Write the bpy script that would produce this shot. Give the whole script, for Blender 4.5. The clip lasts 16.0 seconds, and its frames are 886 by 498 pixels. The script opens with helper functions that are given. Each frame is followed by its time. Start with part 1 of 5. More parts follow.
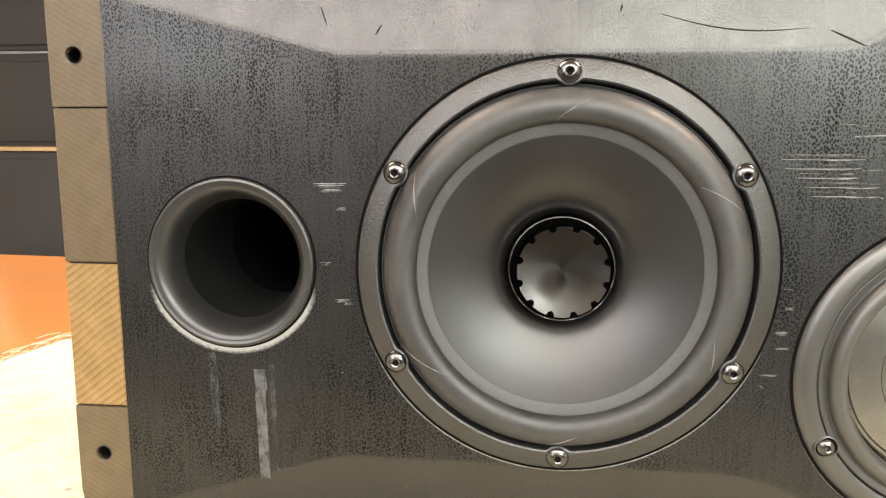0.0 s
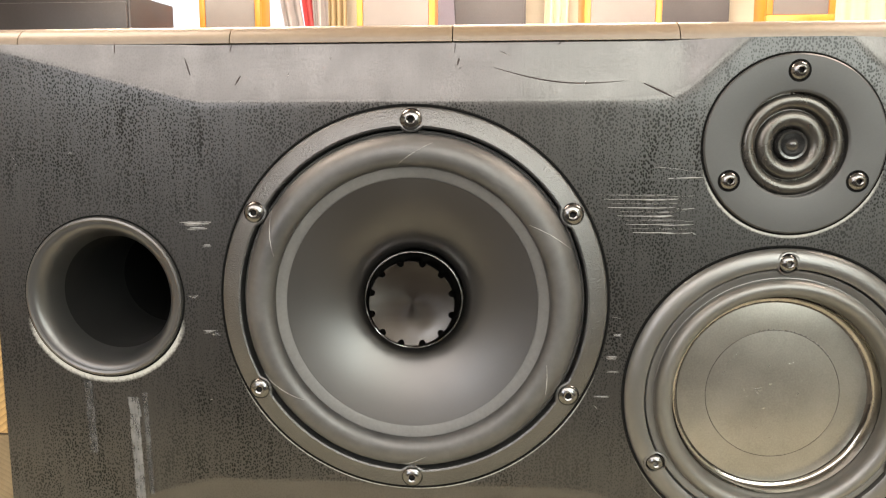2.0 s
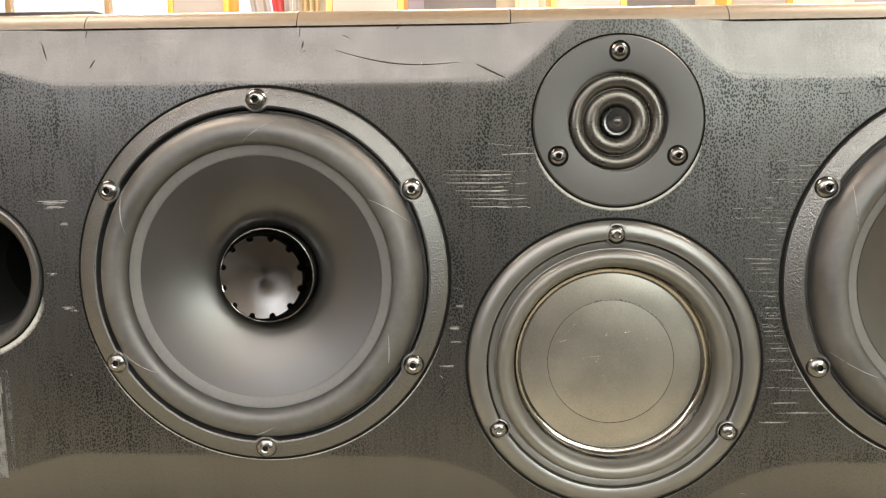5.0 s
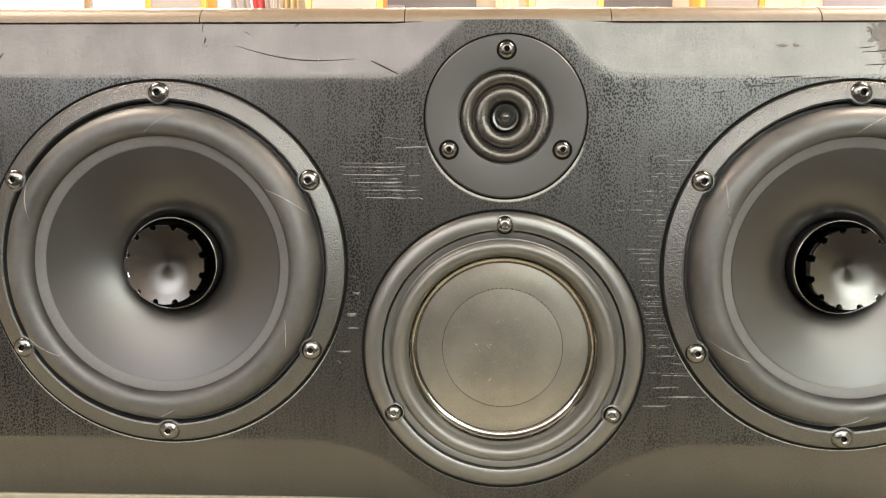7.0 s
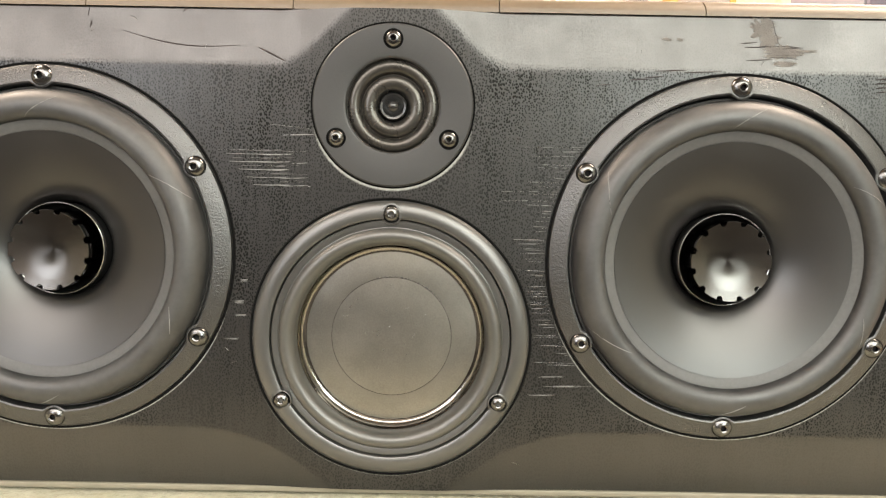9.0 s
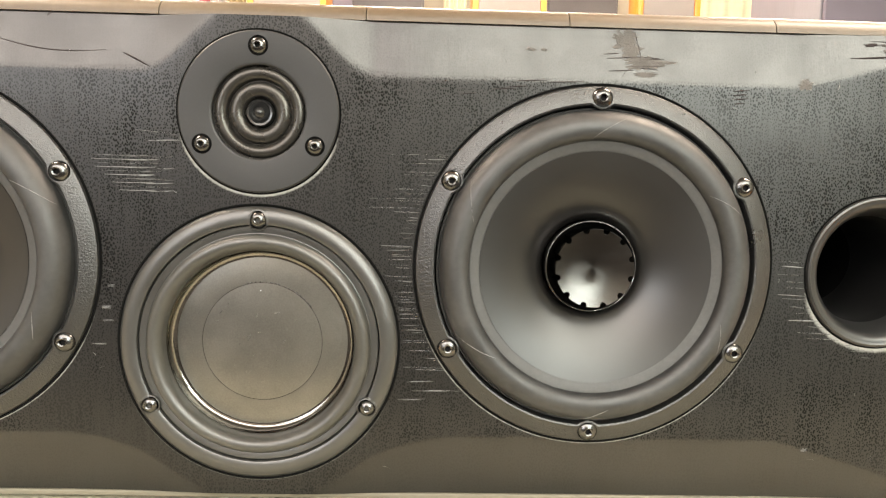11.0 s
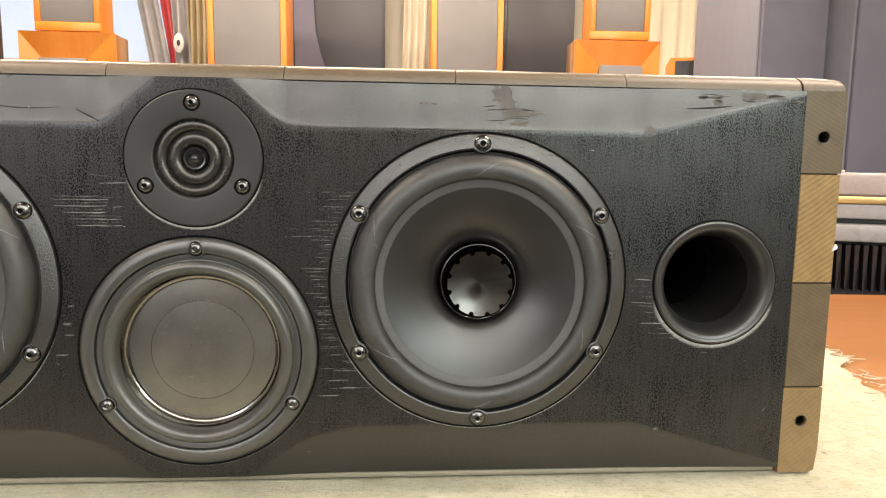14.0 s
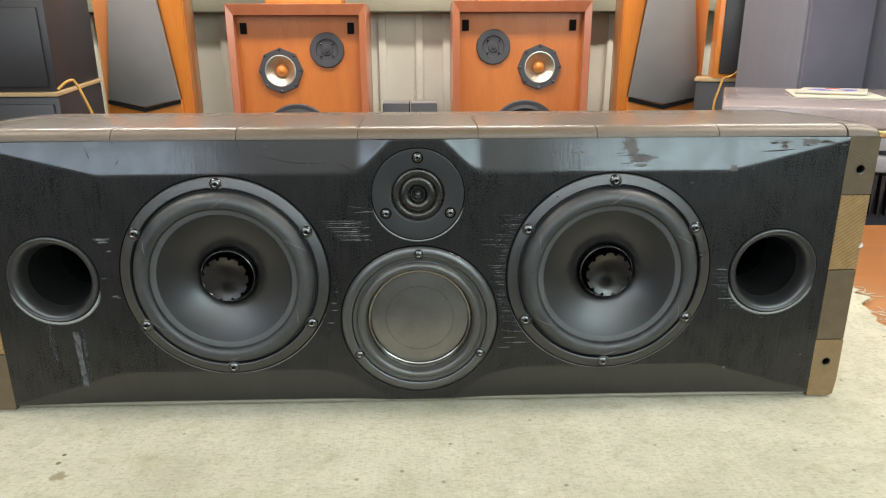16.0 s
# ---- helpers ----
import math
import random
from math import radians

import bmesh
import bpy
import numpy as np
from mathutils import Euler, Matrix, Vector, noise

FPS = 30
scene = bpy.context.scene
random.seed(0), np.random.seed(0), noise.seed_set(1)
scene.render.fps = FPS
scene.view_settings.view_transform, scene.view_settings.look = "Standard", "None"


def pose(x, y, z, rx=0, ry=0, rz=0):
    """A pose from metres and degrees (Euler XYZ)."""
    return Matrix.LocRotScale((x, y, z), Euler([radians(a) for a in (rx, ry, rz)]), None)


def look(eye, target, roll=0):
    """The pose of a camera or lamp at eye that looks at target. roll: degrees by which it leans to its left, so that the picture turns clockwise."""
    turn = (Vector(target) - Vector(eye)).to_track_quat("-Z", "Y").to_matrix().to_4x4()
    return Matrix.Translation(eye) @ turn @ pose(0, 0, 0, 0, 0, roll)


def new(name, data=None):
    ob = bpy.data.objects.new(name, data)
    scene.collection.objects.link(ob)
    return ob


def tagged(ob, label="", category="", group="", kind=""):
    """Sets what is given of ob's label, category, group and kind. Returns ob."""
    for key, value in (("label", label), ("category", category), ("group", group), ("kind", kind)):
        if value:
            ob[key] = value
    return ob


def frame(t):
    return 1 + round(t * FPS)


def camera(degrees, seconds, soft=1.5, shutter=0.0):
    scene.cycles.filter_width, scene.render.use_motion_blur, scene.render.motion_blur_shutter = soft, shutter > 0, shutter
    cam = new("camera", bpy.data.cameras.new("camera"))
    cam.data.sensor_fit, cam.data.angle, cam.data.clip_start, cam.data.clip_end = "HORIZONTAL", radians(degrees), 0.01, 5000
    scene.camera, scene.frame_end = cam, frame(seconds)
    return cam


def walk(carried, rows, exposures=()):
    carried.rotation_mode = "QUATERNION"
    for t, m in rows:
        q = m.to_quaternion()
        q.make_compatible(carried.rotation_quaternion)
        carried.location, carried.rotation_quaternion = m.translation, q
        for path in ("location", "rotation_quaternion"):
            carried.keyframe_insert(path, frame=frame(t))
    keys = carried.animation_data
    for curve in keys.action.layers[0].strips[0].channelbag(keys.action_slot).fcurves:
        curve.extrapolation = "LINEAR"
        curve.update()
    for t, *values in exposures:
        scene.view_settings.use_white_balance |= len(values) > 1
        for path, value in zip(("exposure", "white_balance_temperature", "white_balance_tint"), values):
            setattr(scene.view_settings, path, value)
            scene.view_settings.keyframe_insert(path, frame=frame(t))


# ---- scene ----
cam = camera(67.5, 16.0, 1.2)
PATH = [
    (0, (-0.243, -0.359, 0.962), (-0.427, 1.611, 0.671), 0.3),
    (0.5, (-0.233, -0.366, 0.966), (-0.41, 1.604, 0.672), 0.4),
    (1, (-0.212, -0.371, 0.969), (-0.371, 1.603, 0.691), 0.4),
    (1.5, (-0.188, -0.377, 0.974), (-0.331, 1.6, 0.714), 0.3),
    (2, (-0.17, -0.38, 0.977), (-0.291, 1.601, 0.73), 0.1),
    (2.5, (-0.156, -0.379, 0.975), (-0.264, 1.602, 0.727), 0.1),
    (3, (-0.143, -0.381, 0.969), (-0.243, 1.602, 0.733), 0.0),
    (3.5, (-0.127, -0.386, 0.966), (-0.227, 1.599, 0.734), -0.0),
    (4, (-0.113, -0.389, 0.96), (-0.211, 1.597, 0.745), -0.1),
    (6.5, (-0.043, -0.405, 0.947), (-0.097, 1.587, 0.772), 0.0),
    (7, (-0.028, -0.409, 0.944), (-0.076, 1.583, 0.771), 0.2),
    (7.5, (-0.011, -0.41, 0.941), (-0.055, 1.581, 0.766), 0.3),
    (8, (0.001, -0.411, 0.939), (-0.03, 1.581, 0.762), 0.6),
    (8.5, (0.016, -0.41, 0.941), (0.003, 1.582, 0.759), 0.8),
    (9, (0.032, -0.41, 0.941), (0.032, 1.581, 0.753), 1.0),
    (9.5, (0.049, -0.408, 0.941), (0.059, 1.582, 0.748), 1.1),
    (12, (0.135, -0.424, 0.953), (0.239, 1.563, 0.756), 1.3),
    (12.5, (0.148, -0.43, 0.95), (0.277, 1.557, 0.769), 1.1),
    (13, (0.158, -0.439, 0.954), (0.293, 1.548, 0.769), 1.0),
    (13.5, (0.16, -0.464, 0.967), (0.3, 1.521, 0.759), 0.9),
    (14, (0.147, -0.496, 0.986), (0.286, 1.484, 0.739), 0.8),
    (14.5, (0.117, -0.539, 1.016), (0.231, 1.434, 0.712), 0.6),
    (15, (0.072, -0.591, 1.056), (0.166, 1.369, 0.671), 0.4),
    (15.5, (0.03, -0.644, 1.093), (0.098, 1.294, 0.604), 0.0),
    (16, (0.007, -0.692, 1.138), (0.061, 1.221, 0.559), -0.2),
]
EXPOSURES = [(0.0, 1.57, 7250, 19), (1.5, 1.60, 7300, 19), (4.0, 1.60, 7350, 18), (7.0, 1.53, 7350, 18), (9.0, 1.47, 7350, 18), (12.5, 1.24, 7500, 18), (13.5, 1.00, 7350, 17), (14.5, 0.82, 6850, 15),
             (15.2, 0.74, 6600, 12), (16.0, 0.50, 6100, 10)]
walk(cam, [(t, look(eye, target, roll)) for t, eye, target, roll in PATH], EXPOSURES)

# ---- world, daylight and lamps ----
world = bpy.data.worlds.new("world")
world.use_nodes = True
scene.world = world
_n = world.node_tree.nodes
_sky = _n.new("ShaderNodeTexSky")
_sky.sky_type, _sky.sun_disc, _sky.sun_elevation, _sky.sun_rotation = "NISHITA", False, radians(40), radians(160)
world.node_tree.links.new(_sky.outputs[0], _n["Background"].inputs[0])
_n["Background"].inputs[1].default_value = 0.12

ROOM = dict(x0=-4.2, x1=4.2, y0=-4.4, y1=3.85, top=2.75)


def area_lamp(name, m, sx, sy, power, colour):
    la = bpy.data.lights.new(name, "AREA")
    la.shape, la.size, la.size_y, la.energy, la.color = "RECTANGLE", sx, sy, power, colour
    ob = new(name, la)
    ob.matrix_basis = m
    return ob


WINDOW = (-3.5, -1.7, 1.45, 2.45)
area_lamp("shop_window_daylight", pose((WINDOW[0] + WINDOW[1]) / 2, -4.36, (WINDOW[2] + WINDOW[3]) / 2, 90, 0, 0), WINDOW[1] - WINDOW[0], WINDOW[3] - WINDOW[2], 20, (0.82, 0.93, 1.0))
WINDOW_B = (1.2, 3.3, 1.40, 2.50)
area_lamp("shop_window_daylight", pose((WINDOW_B[0] + WINDOW_B[1]) / 2, -4.36, (WINDOW_B[2] + WINDOW_B[3]) / 2, 90, 0, 0), WINDOW_B[1] - WINDOW_B[0], WINDOW_B[3] - WINDOW_B[2], 36, (0.80, 1.0, 0.97))
area_lamp("rear_window_daylight", pose(-2.40, 3.90, 1.98, -90, 0, 0), 2.5, 0.80, 1.3, (0.66, 0.83, 1.0))
# cool panels over the front of the shop, warm fittings over the back
PANELS = [(x, y) for y in (-2.25, -3.66) for x in (-2.4, -0.8, 0.8, 2.4)]
for lx, ly in PANELS:
    area_lamp("ceiling_lamp", pose(lx, ly, ROOM["top"] - 0.075), 1.56, 1.25, {-2.4: 8.5, -0.8: 11.0, 0.8: 15.5, 2.4: 19.0}[lx], (0.90, 0.96, 0.98) if lx < 0 else (0.83, 0.98, 0.93))
LIGHTS = [(-1.5, 0.08), (1.5, 0.08), (-1.5, 2.3), (0.2, 2.3), (1.9, 2.3)]
for lx, ly in LIGHTS:
    area_lamp("ceiling_lamp", pose(lx, ly, ROOM["top"] - 0.075), 1.15, 0.28, (19 if lx < 0 else 28) if ly < 1 else 33, (1.0, 0.90, 0.76))

# ---- materials ----


def nodes_of(name, rough=0.5, metal=0.0, spec=0.5, coat=0.0, coat_rough=0.1):
    m = bpy.data.materials.new(name)
    m.use_nodes = True
    nt = m.node_tree
    b = nt.nodes["Principled BSDF"]
    b.inputs["Roughness"].default_value, b.inputs["Metallic"].default_value = rough, metal
    b.inputs["Specular IOR Level"].default_value = spec
    b.inputs["Coat Weight"].default_value, b.inputs["Coat Roughness"].default_value = coat, coat_rough
    return m, nt, b


def coords(nt, stretch=(1, 1, 1), shuffle=False):
    tc, mp = nt.nodes.new("ShaderNodeTexCoord"), nt.nodes.new("ShaderNodeMapping")
    mp.inputs["Scale"].default_value = stretch
    nt.links.new(tc.outputs["Object"], mp.inputs["Vector"])
    if shuffle:
        oi, mul = nt.nodes.new("ShaderNodeObjectInfo"), nt.nodes.new("ShaderNodeMath")
        mul.operation, mul.inputs[1].default_value = "MULTIPLY", 7.0
        nt.links.new(oi.outputs["Random"], mul.inputs[0])
        nt.links.new(mul.outputs[0], mp.inputs["Location"])
    return mp.outputs["Vector"]


def noise_at(nt, vec, scale, detail=4.0, rough=0.6):
    n = nt.nodes.new("ShaderNodeTexNoise")
    n.inputs["Scale"].default_value, n.inputs["Detail"].default_value, n.inputs["Roughness"].default_value = scale, detail, rough
    nt.links.new(vec, n.inputs["Vector"])
    return n.outputs["Fac"]


def ramp(nt, fac, stops):
    r = nt.nodes.new("ShaderNodeValToRGB")
    while len(r.color_ramp.elements) < len(stops):
        r.color_ramp.elements.new(0.5)
    for e, (p, c) in zip(r.color_ramp.elements, stops):
        e.position, e.color = p, (*c, 1) if len(c) == 3 else c
    nt.links.new(fac, r.inputs[0])
    return r.outputs[0]


def mix(nt, fac, a, b, blend="MIX"):
    n = nt.nodes.new("ShaderNodeMix")
    n.data_type, n.blend_type = "RGBA", blend
    for sock, v in ((n.inputs[0], fac), (n.inputs[6], a), (n.inputs[7], b)):
        if hasattr(v, "links"):
            nt.links.new(v, sock)
        elif isinstance(v, (int, float)):
            sock.default_value = v
        else:
            sock.default_value = (*v, 1)
    return n.outputs[2]


def calc(nt, op, a, b=0.0, c=0.0):
    n = nt.nodes.new("ShaderNodeMath")
    n.operation = op
    for sock, v in zip(n.inputs, (a, b, c)):
        if hasattr(v, "links"):
            nt.links.new(v, sock)
        else:
            sock.default_value = v
    return n.outputs[0]


def bump(nt, b, height, strength, dist):
    n = nt.nodes.new("ShaderNodeBump")
    n.inputs["Strength"].default_value, n.inputs["Distance"].default_value = strength, dist
    nt.links.new(height, n.inputs["Height"])
    nt.links.new(n.outputs[0], b.inputs["Normal"])


def grey(v):
    return (v, v, v)


def surface(name, dark, light, rough=0.5, metal=0.0, spec=0.5, coat=0.0, coat_rough=0.1, big=6.0, fine=300.0, stretch=(1, 1, 1),
            relief=0.2, dist=0.0005, rough_swing=0.12, shuffle=False):
    """A worn surface with two scales of variation: broad patches and fine grain."""
    m, nt, b = nodes_of(name, rough, metal, spec, coat, coat_rough)
    v = coords(nt, stretch, shuffle)
    n1, n2 = noise_at(nt, v, big, 3), noise_at(nt, v, fine, 3)
    f = calc(nt, "ADD", calc(nt, "MULTIPLY", n1, 0.6), calc(nt, "MULTIPLY", n2, 0.4))
    nt.links.new(ramp(nt, f, [(0.32, dark), (0.68, light)]), b.inputs["Base Color"])
    r = calc(nt, "MULTIPLY_ADD", calc(nt, "SUBTRACT", n1, 0.5), rough_swing * 2, rough)
    nt.links.new(r, b.inputs["Roughness"])
    bump(nt, b, n2, relief, dist)
    return m


def wood(name, dark, light, rough=0.4, coat=0.2, ring=40.0, stretch=(1, 1, 0.12), fine=220.0, relief=0.15, shuffle=True, wave=0.45):
    """Long-grained wood: bands along one axis, fine pores, broad tint changes."""
    m, nt, b = nodes_of(name, rough, 0, 0.5, coat, 0.15)
    v = coords(nt, stretch, shuffle)
    w = nt.nodes.new("ShaderNodeTexWave")
    w.wave_type, w.bands_direction = "BANDS", "DIAGONAL"
    w.inputs["Scale"].default_value, w.inputs["Distortion"].default_value = ring, 7.0
    w.inputs["Detail"].default_value, w.inputs["Detail Scale"].default_value = 3, 1.6
    nt.links.new(v, w.inputs["Vector"])
    n1, n2 = noise_at(nt, v, 9, 3), noise_at(nt, v, fine, 4)
    f = calc(nt, "ADD", calc(nt, "MULTIPLY", w.outputs["Fac"], wave), calc(nt, "ADD", calc(nt, "MULTIPLY", n1, 0.3), calc(nt, "MULTIPLY", n2, 0.7 - wave)))
    nt.links.new(ramp(nt, f, [(0.25, dark), (0.75, light)]), b.inputs["Base Color"])
    bump(nt, b, n2, relief, 0.0004)
    return m


def end_grain(name, dark, light, period, lean, wave, rough=0.42):
    """Growth rings cut across at a slant, with faint rays and fine saw marks, under a thin grey lacquer."""
    m, nt, b = nodes_of(name, rough, 0, 0.32, 0.08, 0.25)
    v = coords(nt, (1, 0.05, 1), False)
    tc, sep, oi = nt.nodes.new("ShaderNodeTexCoord"), nt.nodes.new("ShaderNodeSeparateXYZ"), nt.nodes.new("ShaderNodeObjectInfo")
    nt.links.new(tc.outputs["Object"], sep.inputs[0])
    bend, drift = noise_at(nt, v, 14, 2), noise_at(nt, v, 45, 4)
    u = calc(nt, "ADD", calc(nt, "MULTIPLY", sep.outputs[0], -math.sin(radians(lean))), calc(nt, "MULTIPLY", sep.outputs[2], math.cos(radians(lean))))
    u = calc(nt, "ADD", u, calc(nt, "ADD", calc(nt, "MULTIPLY", bend, 0.007), calc(nt, "MULTIPLY", drift, 0.0007)))
    u = calc(nt, "ADD", u, oi.outputs["Random"])
    cx = nt.nodes.new("ShaderNodeCombineXYZ")
    nt.links.new(u, cx.inputs[0])
    w = nt.nodes.new("ShaderNodeTexWave")
    w.wave_type, w.bands_direction, w.wave_profile = "BANDS", "X", "SAW"
    w.inputs["Scale"].default_value = 0.314 / period
    nt.links.new(cx.outputs[0], w.inputs["Vector"])
    rays = nt.nodes.new("ShaderNodeCombineXYZ")
    nt.links.new(calc(nt, "ADD", calc(nt, "MULTIPLY", sep.outputs[0], math.cos(radians(lean))), calc(nt, "MULTIPLY", sep.outputs[2], math.sin(radians(lean)))), rays.inputs[0])
    nt.links.new(calc(nt, "MULTIPLY", u, 0.06), rays.inputs[1])
    n1, n2, n3 = noise_at(nt, v, 60, 5, 0.7), noise_at(nt, v, 1300, 3, 0.7), noise_at(nt, rays.outputs[0], 700, 2)
    line_depth = calc(nt, "MULTIPLY", calc(nt, "POWER", w.outputs["Fac"], 2.0), calc(nt, "MULTIPLY_ADD", drift, 1.4, 0.1))
    f = calc(nt, "SUBTRACT", calc(nt, "ADD", calc(nt, "MULTIPLY", n1, 0.55), calc(nt, "ADD", calc(nt, "MULTIPLY", n2, 0.28), calc(nt, "MULTIPLY", n3, 0.17))), calc(nt, "MULTIPLY_ADD", line_depth, wave, -0.16))
    nt.links.new(ramp(nt, f, [(0.25, dark), (0.8, light)]), b.inputs["Base Color"])
    bump(nt, b, n2, 0.12, 0.0003)
    return m


# the cabinet's fixed measures
XA, XB, ZD = -0.2112, 0.2100, 0.8978          # woofers
ZT, ZM = 0.9892, 0.8447                        # tweeter, midrange
XPL, XPR, ZP = -0.3975, 0.3950, 0.8985       # ports
ZBOT, ZTOP, HALF, OUT, MID = 0.746, 1.0470, 0.4620, 0.4955, -0.0035
BASE = 0.7400


def ring_wear(nt, sep, cx, cz, r0, r1, up):
    """Bare pale paint along part of a hole's edge. up: where it lies (1 above, -1 below)."""
    dx, dz = calc(nt, "SUBTRACT", sep.outputs[0], cx), calc(nt, "SUBTRACT", sep.outputs[2], cz - BASE)
    d = calc(nt, "SQRT", calc(nt, "ADD", calc(nt, "MULTIPLY", dx, dx), calc(nt, "MULTIPLY", dz, dz)))
    t = calc(nt, "SUBTRACT", 1.0, calc(nt, "DIVIDE", calc(nt, "SUBTRACT", d, r0), r1 - r0))
    t = calc(nt, "MINIMUM", calc(nt, "MAXIMUM", t, 0.0), 1.0)
    side = calc(nt, "MULTIPLY", calc(nt, "DIVIDE", dz, r0), up)
    s = nt.nodes.new("ShaderNodeMapRange")
    s.inputs[1].default_value, s.inputs[2].default_value = 0.15, 0.6
    nt.links.new(side, s.inputs[0])
    return calc(nt, "MULTIPLY", t, s.outputs[0])


def black_ash():
    """Black stained ash veneer under satin lacquer: open pores, upright grain, pale wear round the holes."""
    m, nt, b = nodes_of("black_ash_lacquer", 0.42, 0, 0.4, 1.0, 0.2)
    v = coords(nt)
    tc = nt.nodes.new("ShaderNodeTexCoord")
    sep = nt.nodes.new("ShaderNodeSeparateXYZ")
    nt.links.new(tc.outputs["Object"], sep.inputs[0])
    flat = nt.nodes.new("ShaderNodeCombineXYZ")
    shift = noise_at(nt, v, 420, 2)
    nt.links.new(calc(nt, "ADD", sep.outputs[0], calc(nt, "MULTIPLY", shift, 0.0011)), flat.inputs[0])
    nt.links.new(calc(nt, "MULTIPLY", sep.outputs[2], 0.74), flat.inputs[1])
    pores = nt.nodes.new("ShaderNodeTexVoronoi")
    pores.voronoi_dimensions = "2D"
    pores.inputs["Scale"].default_value = 740
    nt.links.new(flat.outputs[0], pores.inputs["Vector"])
    column = noise_at(nt, coords(nt, (1, 0.3, 0.09)), 280, 3)          # pores lie in upright rows
    spread = noise_at(nt, coords(nt, (1, 0.3, 0.6)), 46, 4)
    reach = calc(nt, "ADD", calc(nt, "MULTIPLY_ADD", column, 0.58, -0.09), calc(nt, "MULTIPLY_ADD", spread, 0.72, -0.12))
    pore = calc(nt, "SUBTRACT", reach, pores.outputs["Distance"])
    pore = calc(nt, "MINIMUM", calc(nt, "MAXIMUM", calc(nt, "MULTIPLY", pore, 3.6), 0.0), 1.0)     # 1 inside a pore
    specks = nt.nodes.new("ShaderNodeTexVoronoi")
    specks.voronoi_dimensions = "2D"
    specks.inputs["Scale"].default_value = 980
    nt.links.new(flat.outputs[0], specks.inputs["Vector"])
    speck = calc(nt, "MULTIPLY", calc(nt, "SUBTRACT", calc(nt, "MULTIPLY_ADD", spread, 0.8, 0.05), specks.outputs["Distance"]), 2.6)
    speck = calc(nt, "MINIMUM", calc(nt, "MAXIMUM", speck, 0.0), 1.0)
    geo, gsep = nt.nodes.new("ShaderNodeNewGeometry"), nt.nodes.new("ShaderNodeSeparateXYZ")
    nt.links.new(geo.outputs["Normal"], gsep.inputs[0])
    crown = nt.nodes.new("ShaderNodeMapRange")          # the slopes were rubbed smooth, the flat kept its open grain
    crown.inputs[1].default_value, crown.inputs[2].default_value = 0.09, 0.195
    nt.links.new(gsep.outputs[2], crown.inputs[0])
    crown = crown.outputs[0]
    skirt = nt.nodes.new("ShaderNodeMapRange")
    skirt.inputs[1].default_value, skirt.inputs[2].default_value = 0.03, 0.095
    nt.links.new(calc(nt, "MULTIPLY", gsep.outputs[2], -1.0), skirt.inputs[0])
    slick = calc(nt, "MAXIMUM", crown, skirt.outputs[0])
    rubbed_off = nt.nodes.new("ShaderNodeMapRange")
    rubbed_off.inputs[1].default_value, rubbed_off.inputs[2].default_value, rubbed_off.inputs[3].default_value = 0.36, 0.60, 0.30
    nt.links.new(noise_at(nt, v, 9, 3), rubbed_off.inputs[0])
    pit = calc(nt, "MULTIPLY", calc(nt, "MULTIPLY", pore, rubbed_off.outputs[0]), calc(nt, "MULTIPLY_ADD", slick, -0.85, 1.0))
    cloud, fine = noise_at(nt, v, 14, 4), noise_at(nt, coords(nt, (1, 0.3, 0.06)), 500, 3)
    brushed = noise_at(nt, coords(nt, (0.035, 0.3, 1)), 1300, 3, 0.7)
    bx, bz = calc(nt, "SUBTRACT", sep.outputs[0], 0.105), calc(nt, "SUBTRACT", sep.outputs[2], 0.975 - BASE)     # once sanded level beside the tweeter
    zone = calc(nt, "SUBTRACT", 1.0, calc(nt, "MULTIPLY", calc(nt, "SQRT", calc(nt, "ADD", calc(nt, "MULTIPLY", bx, bx), calc(nt, "MULTIPLY", calc(nt, "MULTIPLY", bz, bz), 2.0))), 10.0))
    zone = calc(nt, "MAXIMUM", zone, 0.12)
    brushed = calc(nt, "ADD", 0.5, calc(nt, "MULTIPLY", calc(nt, "SUBTRACT", brushed, 0.5), calc(nt, "MULTIPLY", zone, 1.5)))
    base = mix(nt, cloud, (0.0066, 0.0061, 0.0058), (0.0112, 0.0104, 0.0098))
    base = mix(nt, calc(nt, "MULTIPLY", pit, 0.6), base, (0.0015, 0.0015, 0.0015))
    wear = None
    for cx, cz, r0, r1, up, amount in ((XPL, ZP, 0.0490, 0.0545, -1, 0.85), (XPR, ZP, 0.0490, 0.0540, -1, 0.8), (0, ZT, 0.0500, 0.0525, -1, 0.8),
                                       (XA, ZD, 0.1144, 0.1157, -1, 0.62), (XB, ZD, 0.1144, 0.1157, -1, 0.6), (0, ZM, 0.0884, 0.0895, -1, 0.6)):
        w = calc(nt, "MULTIPLY", ring_wear(nt, sep, cx, cz, r0, r1, up), amount)
        wear = w if wear is None else calc(nt, "MAXIMUM", wear, w)
    rag = noise_at(nt, v, 420, 5, 0.7)
    wear = calc(nt, "MULTIPLY", wear, calc(nt, "MULTIPLY_ADD", rag, 2.0, 0.1))
    wear = calc(nt, "MINIMUM", calc(nt, "MAXIMUM", calc(nt, "MULTIPLY_ADD", wear, 2.4, -0.45), 0.0), 0.9)
    base = mix(nt, wear, base, (0.30, 0.30, 0.285))
    nt.links.new(base, b.inputs["Base Color"])
    r = calc(nt, "MULTIPLY_ADD", calc(nt, "SUBTRACT", cloud, 0.5), 0.12, 0.375)
